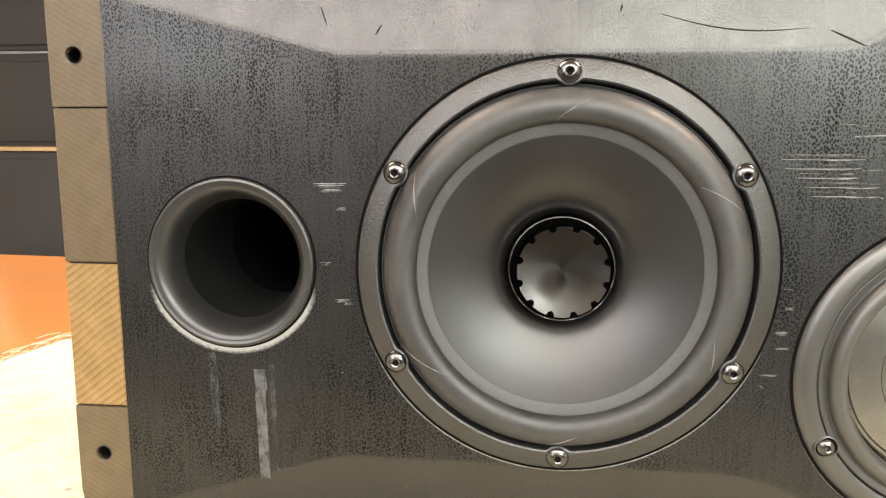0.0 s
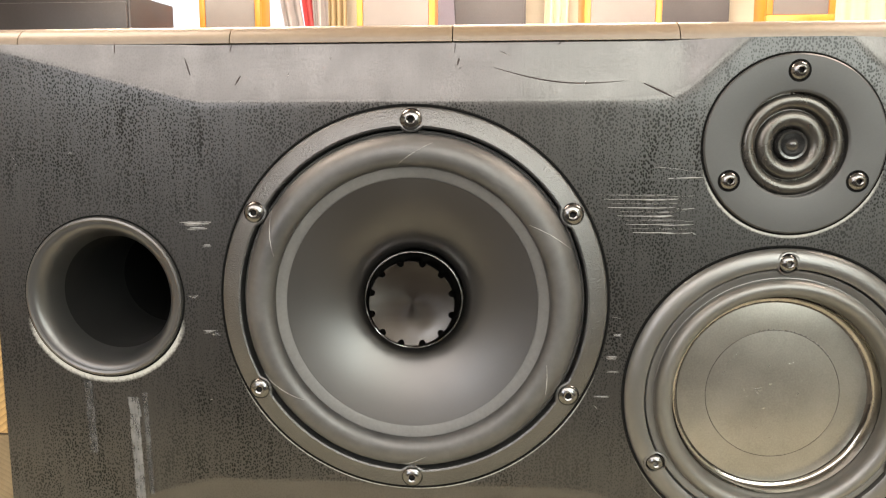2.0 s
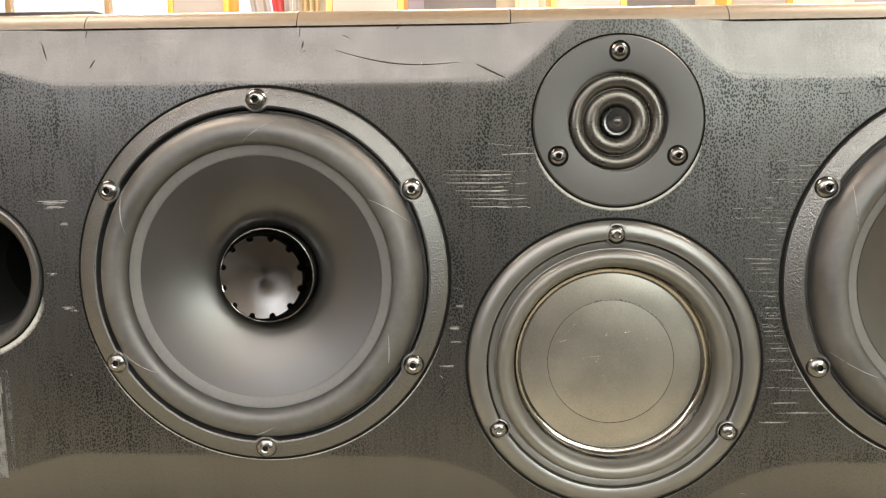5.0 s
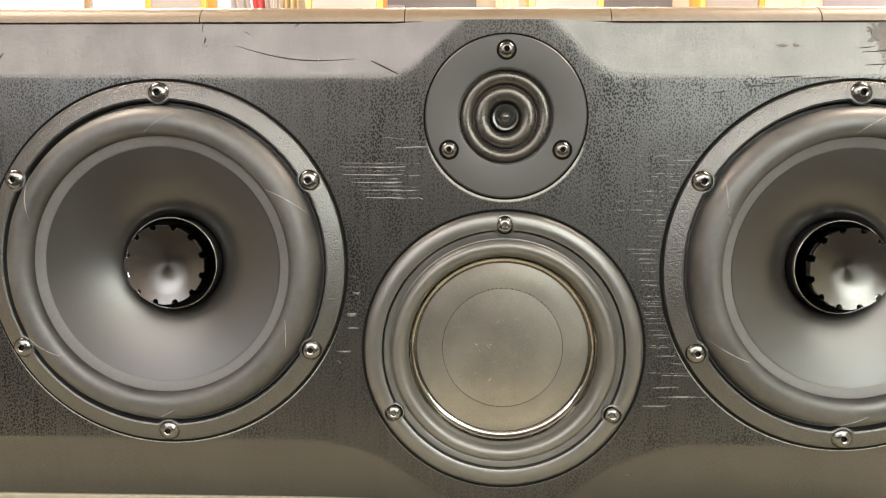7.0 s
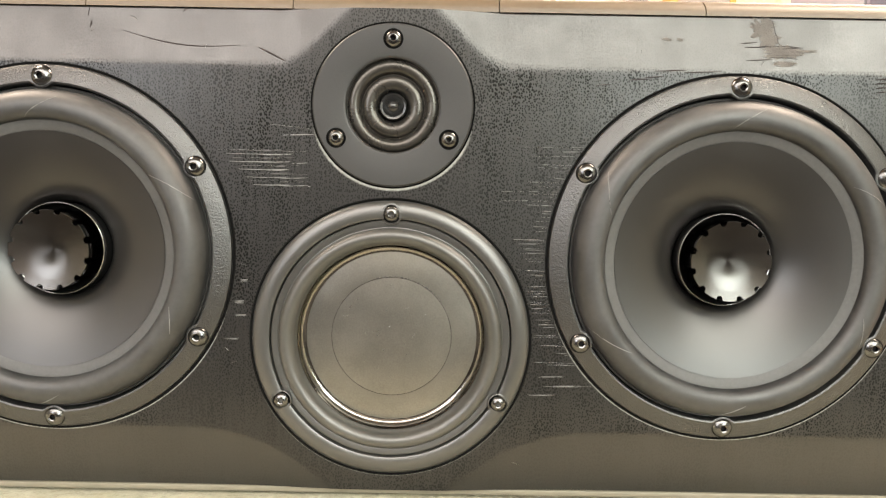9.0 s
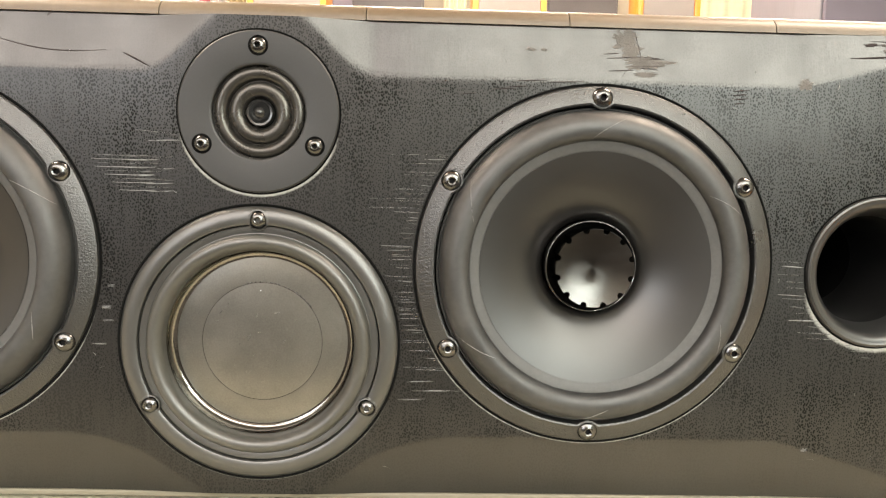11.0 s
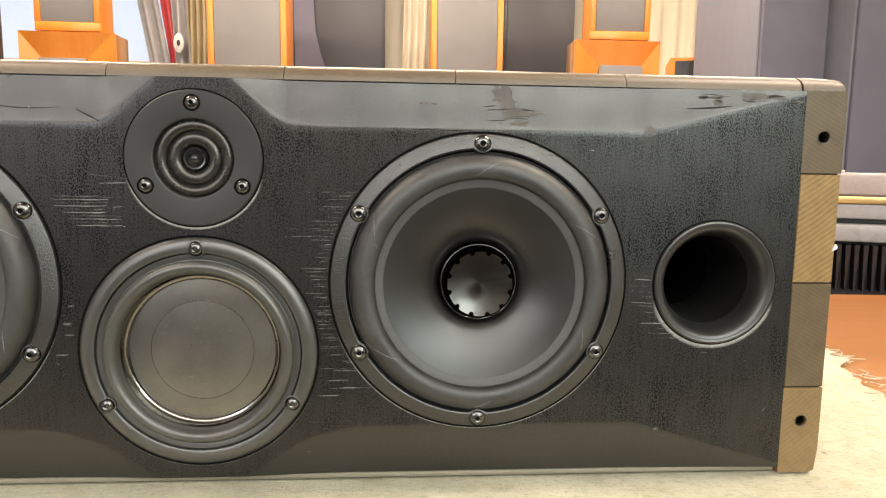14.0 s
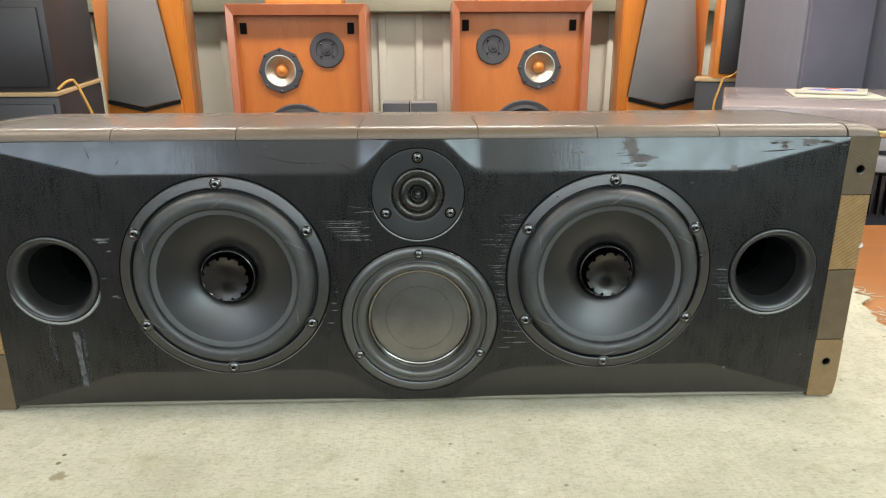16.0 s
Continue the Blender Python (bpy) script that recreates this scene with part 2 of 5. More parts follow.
    r = calc(nt, "ADD", r, calc(nt, "MULTIPLY_ADD", calc(nt, "SUBTRACT", brushed, 0.5), 0.16, calc(nt, "MULTIPLY", pit, 0.10)))
    nt.links.new(calc(nt, "ADD", r, calc(nt, "MULTIPLY", wear, 0.5)), b.inputs["Roughness"])
    b.inputs["Coat IOR"].default_value = 1.64
    gloss = calc(nt, "ADD", 1.0, calc(nt, "MULTIPLY", crown, calc(nt, "MULTIPLY_ADD", calc(nt, "ADD", speck, calc(nt, "MULTIPLY", calc(nt, "SUBTRACT", noise_at(nt, v, 46, 5, 0.65), 0.5), 1.6)), 0.44, -0.44)))
    gloss = calc(nt, "MULTIPLY", gloss, calc(nt, "MULTIPLY_ADD", slick, 0.78, 0.08))
    nt.links.new(calc(nt, "MULTIPLY", gloss, calc(nt, "SUBTRACT", 1.0, wear)), b.inputs["Coat Weight"])
    nt.links.new(calc(nt, "MULTIPLY_ADD", cloud, 0.12, 0.06), b.inputs["Coat Roughness"])
    sheen = calc(nt, "MULTIPLY_ADD", calc(nt, "SUBTRACT", brushed, 0.5), 0.35, calc(nt, "MULTIPLY_ADD", slick, -0.24, 0.54))
    sheen = calc(nt, "ADD", sheen, calc(nt, "MULTIPLY", calc(nt, "SUBTRACT", fine, 0.5), calc(nt, "MULTIPLY_ADD", slick, -0.24, 0.28)))
    nt.links.new(calc(nt, "MAXIMUM", calc(nt, "MULTIPLY_ADD", pit, -0.45, sheen), 0.04), b.inputs["Specular IOR Level"])
    h = calc(nt, "ADD", calc(nt, "MULTIPLY", pit, -1.0), calc(nt, "MULTIPLY", fine, 0.35))
    bump(nt, b, h, 0.16, 0.0003)
    fibre = nt.nodes.new("ShaderNodeBump")
    fibre.inputs["Strength"].default_value, fibre.inputs["Distance"].default_value = 0.26, 0.0003
    nt.links.new(calc(nt, "ADD", noise_at(nt, coords(nt, (1, 0.3, 0.10)), 420, 4, 0.6), calc(nt, "MULTIPLY", cloud, 1.5)), fibre.inputs["Height"])
    nt.links.new(fibre.outputs[0], b.inputs["Coat Normal"])
    return m


def canvas_cloth():
    m, nt, b = nodes_of("cotton_canvas", 0.9, 0, 0.2)
    v = coords(nt)
    n1, n2, n3 = noise_at(nt, v, 9, 8, 0.72), noise_at(nt, v, 34, 5, 0.65), noise_at(nt, coords(nt, (1, 0.35, 1)), 700, 3)
    base = ramp(nt, n1, [(0.3, (0.43, 0.41, 0.312)), (0.7, (0.59, 0.565, 0.442))])
    stain = ramp(nt, n2, [(0.52, (1, 1, 1)), (0.74, (0.84, 0.81, 0.72))])
    base = mix(nt, 1.0, base, stain, "MULTIPLY")
    spots = nt.nodes.new("ShaderNodeTexVoronoi")
    spots.inputs["Scale"].default_value = 26
    nt.links.new(v, spots.inputs["Vector"])
    dot = ramp(nt, spots.outputs["Distance"], [(0.04, (0.18, 0.14, 0.10)), (0.075, (1, 1, 1))])
    base = mix(nt, 0.6, base, dot, "MULTIPLY")
    tc, sep = nt.nodes.new("ShaderNodeTexCoord"), nt.nodes.new("ShaderNodeSeparateXYZ")
    nt.links.new(tc.outputs["Object"], sep.inputs[0])
    wob = noise_at(nt, v, 160, 3)
    for sx, sy, r, tone, amount in ((-0.3670, -0.0880, 0.0026, (0.05, 0.04, 0.035), 0.9), (-0.3660, -0.1020, 0.0030, (0.10, 0.07, 0.05), 0.8), (-0.3545, -0.1250, 0.0085, (0.22, 0.18, 0.10), 0.75)):     # spilt drops
        dx, dy = calc(nt, "SUBTRACT", sep.outputs[0], sx), calc(nt, "SUBTRACT", sep.outputs[1], sy)
        d = calc(nt, "SQRT", calc(nt, "ADD", calc(nt, "MULTIPLY", dx, dx), calc(nt, "MULTIPLY", dy, dy)))
        inside = calc(nt, "MULTIPLY", calc(nt, "SUBTRACT", calc(nt, "MULTIPLY_ADD", wob, 1.2, 0.4), calc(nt, "DIVIDE", d, r)), 3.0)
        base = mix(nt, calc(nt, "MULTIPLY", calc(nt, "MINIMUM", calc(nt, "MAXIMUM", inside, 0.0), 1.0), amount), base, tone)
    weft, warp = noise_at(nt, coords(nt, (0.07, 1, 1)), 520, 3, 0.6), noise_at(nt, coords(nt, (1, 0.07, 1)), 520, 3, 0.6)
    crumb = noise_at(nt, coords(nt, (0.55, 1, 1)), 300, 5, 0.75)
    blot = noise_at(nt, v, 15, 6, 0.7)
    weave = calc(nt, "ADD", calc(nt, "MULTIPLY", weft, 0.5), calc(nt, "MULTIPLY", warp, 0.5))
    base = mix(nt, ramp(nt, weave, [(0.40, (1, 1, 1)), (0.60, (0, 0, 0))]), base, mix(nt, 0.16, base, (0.24, 0.21, 0.14)))
    base = mix(nt, ramp(nt, crumb, [(0.36, (1, 1, 1)), (0.50, (0, 0, 0))]), base, mix(nt, 0.40, base, (0.22, 0.19, 0.13)))
    base = mix(nt, ramp(nt, blot, [(0.54, (0, 0, 0)), (0.70, (1, 1, 1))]), base, mix(nt, 0.32, base, (0.30, 0.27, 0.19)))
    nt.links.new(base, b.inputs["Base Color"])
    bump(nt, b, calc(nt, "ADD", calc(nt, "MULTIPLY", weave, 0.5), calc(nt, "ADD", calc(nt, "MULTIPLY", n3, 0.4), calc(nt, "MULTIPLY", crumb, 1.2))), 0.7, 0.0012)
    return m


def grille_cloth(name, a, c):
    return surface(name, a, c, rough=0.95, spec=0.15, big=3, fine=600, relief=0.4, dist=0.001)


M = {}
M["ash"] = black_ash()
M["frame"] = surface("textured_black_paint", grey(0.011), grey(0.020), rough=0.32, spec=0.92, coat=0.1, coat_rough=0.2, big=25, fine=800, relief=0.9, dist=0.0005)
M["midframe"] = surface("satin_black_paint", (0.030, 0.029, 0.027), (0.046, 0.045, 0.042), rough=0.36, spec=1.0, coat=0.3, coat_rough=0.3, big=20, fine=1500, relief=0.2, dist=0.0002)
M["rubber"] = surface("black_rubber", (0.016, 0.016, 0.0165), (0.042, 0.0415, 0.041), rough=0.50, spec=0.75, big=45, fine=240, relief=0.14, dist=0.0003, rough_swing=0.25)
M["mid_rubber"] = surface("olive_black_rubber", (0.034, 0.033, 0.029), (0.056, 0.054, 0.048), rough=0.40, spec=1.0, big=30, fine=300, relief=0.06, dist=0.0003)
M["bullet"] = surface("glossy_black_plug", grey(0.012), grey(0.02), rough=0.18, spec=0.7, big=60)
M["glue"] = surface("grey_rubber_lip", grey(0.052), grey(0.080), rough=0.5, big=18, fine=500, relief=0.1)
M["cone"] = surface("black_polymer_cone", (0.007,0.0064,0.006), (0.011,0.010,0.0095), rough=0.38, spec=0.88, big=10, fine=900, relief=0.04, dist=0.0002)
M["plug"] = surface("polished_black_metal", (0.080, 0.076, 0.072), (0.115, 0.110, 0.106), rough=0.22, metal=1.0, big=30, fine=900, relief=0.02, rough_swing=0.05)
_t = M["plug"].node_tree
_tan = _t.nodes.new("ShaderNodeTangent")
_tan.direction_type, _tan.axis = "RADIAL", "Y"
_t.links.new(_tan.outputs[0], _t.nodes["Principled BSDF"].inputs["Tangent"])
_t.nodes["Principled BSDF"].inputs["Anisotropic"].default_value = 0.8
M["ring"] = surface("bright_edge_metal", grey(0.5), grey(0.65), rough=0.25, metal=1.0)
M["insert"] = surface("zinc_thread", grey(0.07), grey(0.13), rough=0.35, metal=1.0)
M["midcone"] = surface("satin_grey_metal_cone", (0.185, 0.178, 0.162), (0.285, 0.275, 0.252), rough=0.30, metal=0.85, big=22, fine=1100, relief=0.06, dist=0.0002, rough_swing=0.04)
M["midedge"] = surface("dark_polished_dish_wall", (0.22, 0.21, 0.194), (0.30, 0.287, 0.266), rough=0.12, metal=1.0, big=40)
M["faceplate"] = surface("matt_black_faceplate", grey(0.018), grey(0.027), rough=0.45, spec=0.5, big=15, fine=1600, relief=0.08, dist=0.0002)
M["dome"] = surface("satin_bronze_diaphragm", (0.05, 0.047, 0.042), (0.075, 0.07, 0.064), rough=0.28, metal=0.7, big=40, fine=900, relief=0.04)
M["screw"] = surface("black_chrome_screw", grey(0.10), grey(0.17), rough=0.22, metal=1.0, big=200, fine=900, relief=0.1)
M["socket"] = surface("dark_socket", grey(0.006), grey(0.012), rough=0.9, spec=0.1)
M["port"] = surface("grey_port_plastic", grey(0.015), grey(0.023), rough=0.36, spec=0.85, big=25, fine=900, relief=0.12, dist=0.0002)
# these two hold the shade of throats, gaps and bores in their colour
M["throat"] = surface("port_throat_shade", grey(0.005), grey(0.009), rough=0.6, spec=0.28, big=25, fine=900, relief=0.1, dist=0.0002)
M["shade_black"] = surface("recess_shade_black", grey(0.002), grey(0.004), rough=0.9, spec=0.1)
M["stave"] = wood("olive_lacquered_wood", (0.088, 0.060, 0.035), (0.124, 0.087, 0.053), rough=0.50, coat=0.75, ring=8, stretch=(1, 0.1, 1), fine=260, relief=0.03, wave=0.12)
M["stave"].node_tree.nodes["Principled BSDF"].inputs["Specular IOR Level"].default_value = 0.28
_t = M["stave"].node_tree          # the lacquer stayed glossy on top and was rubbed dull along the rounded nose
_geo, _sep, _map = _t.nodes.new("ShaderNodeNewGeometry"), _t.nodes.new("ShaderNodeSeparateXYZ"), _t.nodes.new("ShaderNodeMapRange")
_t.links.new(_geo.outputs["Normal"], _sep.inputs[0])
_t.links.new(_sep.outputs[2], _map.inputs[0])
for _i, _v in ((1, 0.93), (2, 0.995), (3, 0.46), (4, 0.17)):
    _map.inputs[_i].default_value = _v
_t.links.new(_map.outputs[0], _t.nodes["Principled BSDF"].inputs["Coat Roughness"])
M["end_a"] = end_grain("dull_end_grain", (0.060, 0.042, 0.023), (0.135, 0.098, 0.057), 0.0030, -28, 0.22)
M["end_c"] = end_grain("tan_end_grain", (0.10, 0.062, 0.027), (0.24, 0.158, 0.075), 0.0036, 38, 0.18)
M["end_b"] = end_grain("warm_end_grain", (0.13, 0.074, 0.028), (0.34, 0.215, 0.09), 0.0038, 36, 0.36)


def rubbed(name, tone, thin, stretch):
    """Lacquer rubbed through to pale primer in streaks, with the black left between them."""
    m, nt, b = nodes_of(name, 0.6, 0, 0.3)
    n1, n2 = noise_at(nt, coords(nt), 110, 4, 0.65), noise_at(nt, coords(nt, stretch), 900, 4, 0.7)
    nt.links.new(ramp(nt, n1, [(0.3, grey(tone * 0.6)), (0.7, grey(tone))]), b.inputs["Base Color"])
    f = calc(nt, "ADD", calc(nt, "MULTIPLY", n1, 0.5), calc(nt, "MULTIPLY", n2, 0.5))
    nt.links.new(ramp(nt, f, [(thin - 0.14, grey(0.0)), (thin + 0.12, grey(1.0))]), b.inputs["Alpha"])
    return m


M["scuff"] = rubbed("bare_scuff", 0.24, 0.41, (0.12, 1, 1))
M["scuff_faint"] = rubbed("faint_scuff", 0.11, 0.45, (0.12, 1, 1))
M["rub"] = rubbed("rubbed_strip", 0.10, 0.40, (1, 1, 0.10))
M["rub_faint"] = rubbed("faint_rubbed_strip", 0.045, 0.46, (1, 1, 0.10))
M["gouge"] = surface("dark_gouge", (0.016, 0.011, 0.011), (0.045, 0.037, 0.037), rough=0.8, spec=0.1, big=90, fine=900)
M["flake"] = surface("dull_bare_patch", (0.085, 0.078, 0.072), (0.15, 0.140, 0.131), rough=0.75, spec=0.2, big=120, fine=900, relief=0.5)
M["pale_edge"] = surface("pale_olive_edge", (0.15, 0.135, 0.10), (0.22, 0.20, 0.155), rough=0.5, big=20, fine=300, stretch=(0.2, 1, 1))
M["canvas"] = canvas_cloth()
M["table"] = wood("orange_table_veneer", (0.36, 0.120, 0.010), (0.47, 0.165, 0.016), rough=0.42, coat=0.85, ring=2, stretch=(0.1, 1, 1), fine=60, wave=0.10, relief=0.05)
M["table"].node_tree.nodes["Principled BSDF"].inputs["Coat Roughness"].default_value = 0.22
M["table"].node_tree.nodes["Principled BSDF"].inputs["Coat IOR"].default_value = 1.5
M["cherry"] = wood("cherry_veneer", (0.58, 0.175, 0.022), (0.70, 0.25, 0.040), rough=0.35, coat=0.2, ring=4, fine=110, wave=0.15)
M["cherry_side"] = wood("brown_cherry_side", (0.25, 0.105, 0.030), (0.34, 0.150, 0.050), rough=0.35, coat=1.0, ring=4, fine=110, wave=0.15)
M["teak"] = wood("teak_veneer", (0.43, 0.115, 0.012), (0.53, 0.160, 0.021), rough=0.45, coat=0.1, ring=4, fine=120, wave=0.15)
M["teak_edge"] = wood("pale_teak_edge", (0.36, 0.112, 0.045), (0.44, 0.152, 0.070), rough=0.35, coat=0.5, ring=4, fine=120, wave=0.15)
M["grille"] = grille_cloth("grey_grille_cloth", (0.165, 0.157, 0.154), (0.225, 0.215, 0.211))
M["black"] = surface("black_lacquered_board", (0.02, 0.019, 0.021), (0.032, 0.030, 0.034), rough=0.42, spec=0.6, big=3, fine=120, relief=0.1)
M["charcoal"] = surface("charcoal_board", (0.035, 0.034, 0.04), (0.055, 0.053, 0.06), rough=0.5, big=3, fine=150)
M["slate"] = wood("grey_limed_veneer", (0.165, 0.165, 0.195), (0.20, 0.20, 0.235), rough=0.5, coat=0.0, ring=12, stretch=(1, 1, 0.05), wave=0.06)
M["mauve"] = surface("mauve_grey_cloth", (0.128, 0.121, 0.155), (0.18, 0.17, 0.212), rough=0.85, spec=0.2, big=3, fine=500, relief=0.3)
M["steel"] = surface("brushed_cast_metal", grey(0.35), grey(0.5), rough=0.35, metal=1.0)
M["horn_metal"] = surface("dull_cast_aluminium", (0.50, 0.46, 0.38), (0.62, 0.58, 0.5), rough=0.36, metal=0.9)
M["gold"] = surface("pale_brass", (0.55, 0.40, 0.16), (0.75, 0.58, 0.28), rough=0.3, metal=0.9)
M["wall"] = surface("cream_wall_paint", (0.44, 0.40, 0.32), (0.52, 0.48, 0.39), rough=0.75, big=2, fine=160, relief=0.15)
M["wall_front"] = surface("brown_wall_paint", (0.28, 0.245, 0.21), (0.36, 0.32, 0.28), rough=0.8, big=2, fine=160, relief=0.15)
M["dado"] = surface("dark_brown_panel_paint", (0.034, 0.030, 0.027), (0.055, 0.049, 0.044), rough=0.7, big=2, fine=160, relief=0.15)
M["wainscot"] = surface("grey_green_panel_paint", (0.70, 0.67, 0.56), (0.80, 0.77, 0.66), rough=0.6, big=3, fine=160)
M["ledge"] = surface("olive_ledge_paint", (0.30, 0.29, 0.21), (0.39, 0.375, 0.28), rough=0.5, big=3, fine=160)
M["ceiling"] = surface("white_ceiling_paint", (0.72, 0.71, 0.68), (0.8, 0.79, 0.76), rough=0.85, big=2, fine=130)
M["floor"] = surface("brown_carpet", (0.042, 0.037, 0.033), (0.072, 0.064, 0.057), rough=0.95, spec=0.1, big=5, fine=250, relief=0.6, dist=0.003)
M["white"] = surface("grey_laminate", (0.25, 0.235, 0.24), (0.31, 0.29, 0.295), rough=0.3, big=4, fine=100, relief=0.05)
M["pale"] = surface("white_enamel", (0.56, 0.54, 0.52), (0.64, 0.62, 0.60), rough=0.35, big=8, fine=200, relief=0.05)
M["pinklid"] = surface("dusty_acrylic_lid", (0.30, 0.25, 0.245), (0.40, 0.34, 0.33), rough=0.14, big=4, fine=120, relief=0.03)
M["paper"] = surface("printed_paper", (0.50, 0.47, 0.38), (0.60, 0.57, 0.48), rough=0.7, big=20, fine=200)
M["blue"] = surface("blue_print", (0.12, 0.12, 0.5), (0.25, 0.22, 0.65), rough=0.6, big=60)
M["yellow"] = surface("yellow_print", (0.7, 0.55, 0.2), (0.8, 0.68, 0.35), rough=0.6, big=60)
M["red"] = surface("red_cloth", (0.45, 0.06, 0.07), (0.6, 0.11, 0.11), rough=0.9, spec=0.1)
M["greycloth"] = surface("grey_cloth", (0.28, 0.27, 0.27), (0.40, 0.38, 0.38), rough=0.9, spec=0.1, big=8)
M["cream"] = surface("cream_curtain", (0.60, 0.53, 0.41), (0.72, 0.65, 0.52), rough=0.85, spec=0.1, big=8, stretch=(4, 4, 0.3))
M["tan"] = surface("tan_curtain_cloth", (0.34, 0.27, 0.16), (0.45, 0.37, 0.23), rough=0.85, spec=0.1, big=8, stretch=(4, 4, 0.3))
M["cable"] = surface("amber_cable_sheath", (0.5, 0.26, 0.05), (0.65, 0.38, 0.1), rough=0.4)
M["oak"] = surface("raw_oak_board", (0.42, 0.28, 0.14), (0.55, 0.40, 0.22), rough=0.6, big=5, fine=200, stretch=(0.2, 1, 1))
M["diffuser"], _t, _b = nodes_of("lamp_diffuser", 0.6)
_b.inputs["Base Color"].default_value = (0.8, 0.8, 0.78, 1)
_b.inputs["Emission Color"].default_value, _b.inputs["Emission Strength"].default_value = (1.0, 0.95, 0.88, 1), 1.2
M["outside"], _t, _b = nodes_of("pale_daylight", 0.9)
_b.inputs["Base Color"].default_value = (0.5, 0.56, 0.62, 1)
_b.inputs["Emission Color"].default_value, _b.inputs["Emission Strength"].default_value = (0.62, 0.78, 1.0, 1), 0.28
M["glass"], _t, _b = nodes_of("window_glass", 0.02)
_b.inputs["Transmission Weight"].default_value = 1.0

# ---- building helpers ----


def root_of(ob):
    while ob.parent:
        ob = ob.parent
    return ob


def finish(bm, name, material, angle=35):
    bmesh.ops.recalc_face_normals(bm, faces=bm.faces)
    for f in bm.faces:
        f.smooth = True
    me = bpy.data.meshes.new(name)
    bm.to_mesh(me)
    bm.free()
    me.materials.append(material)
    me.set_sharp_from_angle(angle=radians(angle))
    return me


def thing(name, base, label, category, group="", rz=0.0):
    ob = new(name)
    ob.empty_display_size = 0.05
    ob.matrix_basis = pose(*base, 0, 0, rz)
    return tagged(ob, label, category, group)


def part(name, bm, material, parent, label="", angle=35, local=False):
    """One mesh under a thing or part. The bmesh is in the room's metres, or with local in the thing's own."""
    if not local:
        bm.transform(root_of(parent).matrix_basis.inverted())
    ob = new(name, finish(bm, name, material, angle))
    ob.parent = parent
    return tagged(ob, label)


def piece(name, mesh, parent, m, label=""):
    """An object on a shared mesh, at the room pose m."""
    ob = new(name, mesh)
    ob.parent = parent
    ob.matrix_basis = root_of(parent).matrix_basis.inverted() @ m
    return tagged(ob, label)


def solid(name, bm, material, label, category="", kind="", angle=35):
    """A top-level thing or piece of the setting that is one mesh."""
    ob = new(name, finish(bm, name, material, angle))
    return tagged(ob, label, category, "", kind)


def box(x0, x1, y0, y1, z0, z1, r=0.0, seg=2, bm=None):
    bm = bm or bmesh.new()
    got = bmesh.ops.create_cube(bm, size=1.0, matrix=Matrix.Translation(((x0 + x1) / 2, (y0 + y1) / 2, (z0 + z1) / 2)) @ Matrix.Diagonal((x1 - x0, y1 - y0, z1 - z0, 1)))
    if r:
        es = list({e for v in got["verts"] for e in v.link_edges})
        bmesh.ops.bevel(bm, geom=es, offset=r, segments=seg, affect="EDGES", profile=0.5)
    return bm


def prism(points, y0, y1, r=0.0, axis="y"):
    """An outline in the x-z plane drawn out along y."""
    bm = bmesh.new()
    front = [bm.verts.new((x, y0, z)) for x, z in points]
    back = [bm.verts.new((x, y1, z)) for x, z in points]
    n = len(points)
    bm.faces.new(front)
    bm.faces.new(back[::-1])
    for i in range(n):
        bm.faces.new((front[i], back[i], back[(i + 1) % n], front[(i + 1) % n]))
    if r:
        bmesh.ops.bevel(bm, geom=bm.edges[:], offset=r, segments=2, affect="EDGES", profile=0.5)
    return bm


def lathe(profile, cx, cz, n=96, close=False):
    """A profile of (radius, depth) turned about an axis that points into the cabinet; depth grows along y."""
    bm = bmesh.new()
    rings = []
    for r, y in profile:
        if r < 1e-6:
            rings.append([bm.verts.new((cx, y, cz))])
        else:
            rings.append([bm.verts.new((cx + r * math.sin(2 * math.pi * i / n), y, cz + r * math.cos(2 * math.pi * i / n))) for i in range(n)])
    pairs = list(zip(rings, rings[1:])) + ([(rings[-1], rings[0])] if close else [])
    for a, b in pairs:
        for i in range(n):
            j = (i + 1) % n
            if len(a) == 1 and len(b) > 1:
                bm.faces.new((a[0], b[i], b[j]))
            elif len(b) == 1 and len(a) > 1:
                bm.faces.new((a[i], a[j], b[0]))
            elif len(a) > 1:
                bm.faces.new((a[i], a[j], b[j], b[i]))
    return bm


def arc(r0, y0, r1, y1, bulge, n=10):
    """Points of a rounded roll from (r0, y0) to (r1, y1), bulging forward by bulge."""
    return [(r0 + (r1 - r0) * (0.5 - 0.5 * math.cos(math.pi * i / n)), y0 + (y1 - y0) * i / n - bulge * math.sin(math.pi * i / n)) for i in range(n + 1)]


def tube(path, r, n=8):
    bm = bmesh.new()
    rings = []
    for i, p in enumerate(path):
        a, b = Vector(path[max(i - 1, 0)]), Vector(path[min(i + 1, len(path) - 1)])
        q = (b - a).normalized().to_track_quat("Z", "X")
        rings.append([bm.verts.new(Vector(p) + q @ Vector((r * math.cos(2 * math.pi * k / n), r * math.sin(2 * math.pi * k / n), 0))) for k in range(n)])
    for a, b in zip(rings, rings[1:]):
        for k in range(n):
            bm.faces.new((a[k], a[(k + 1) % n], b[(k + 1) % n], b[k]))
    bm.faces.new(rings[0][::-1])
    bm.faces.new(rings[-1])
    return bm


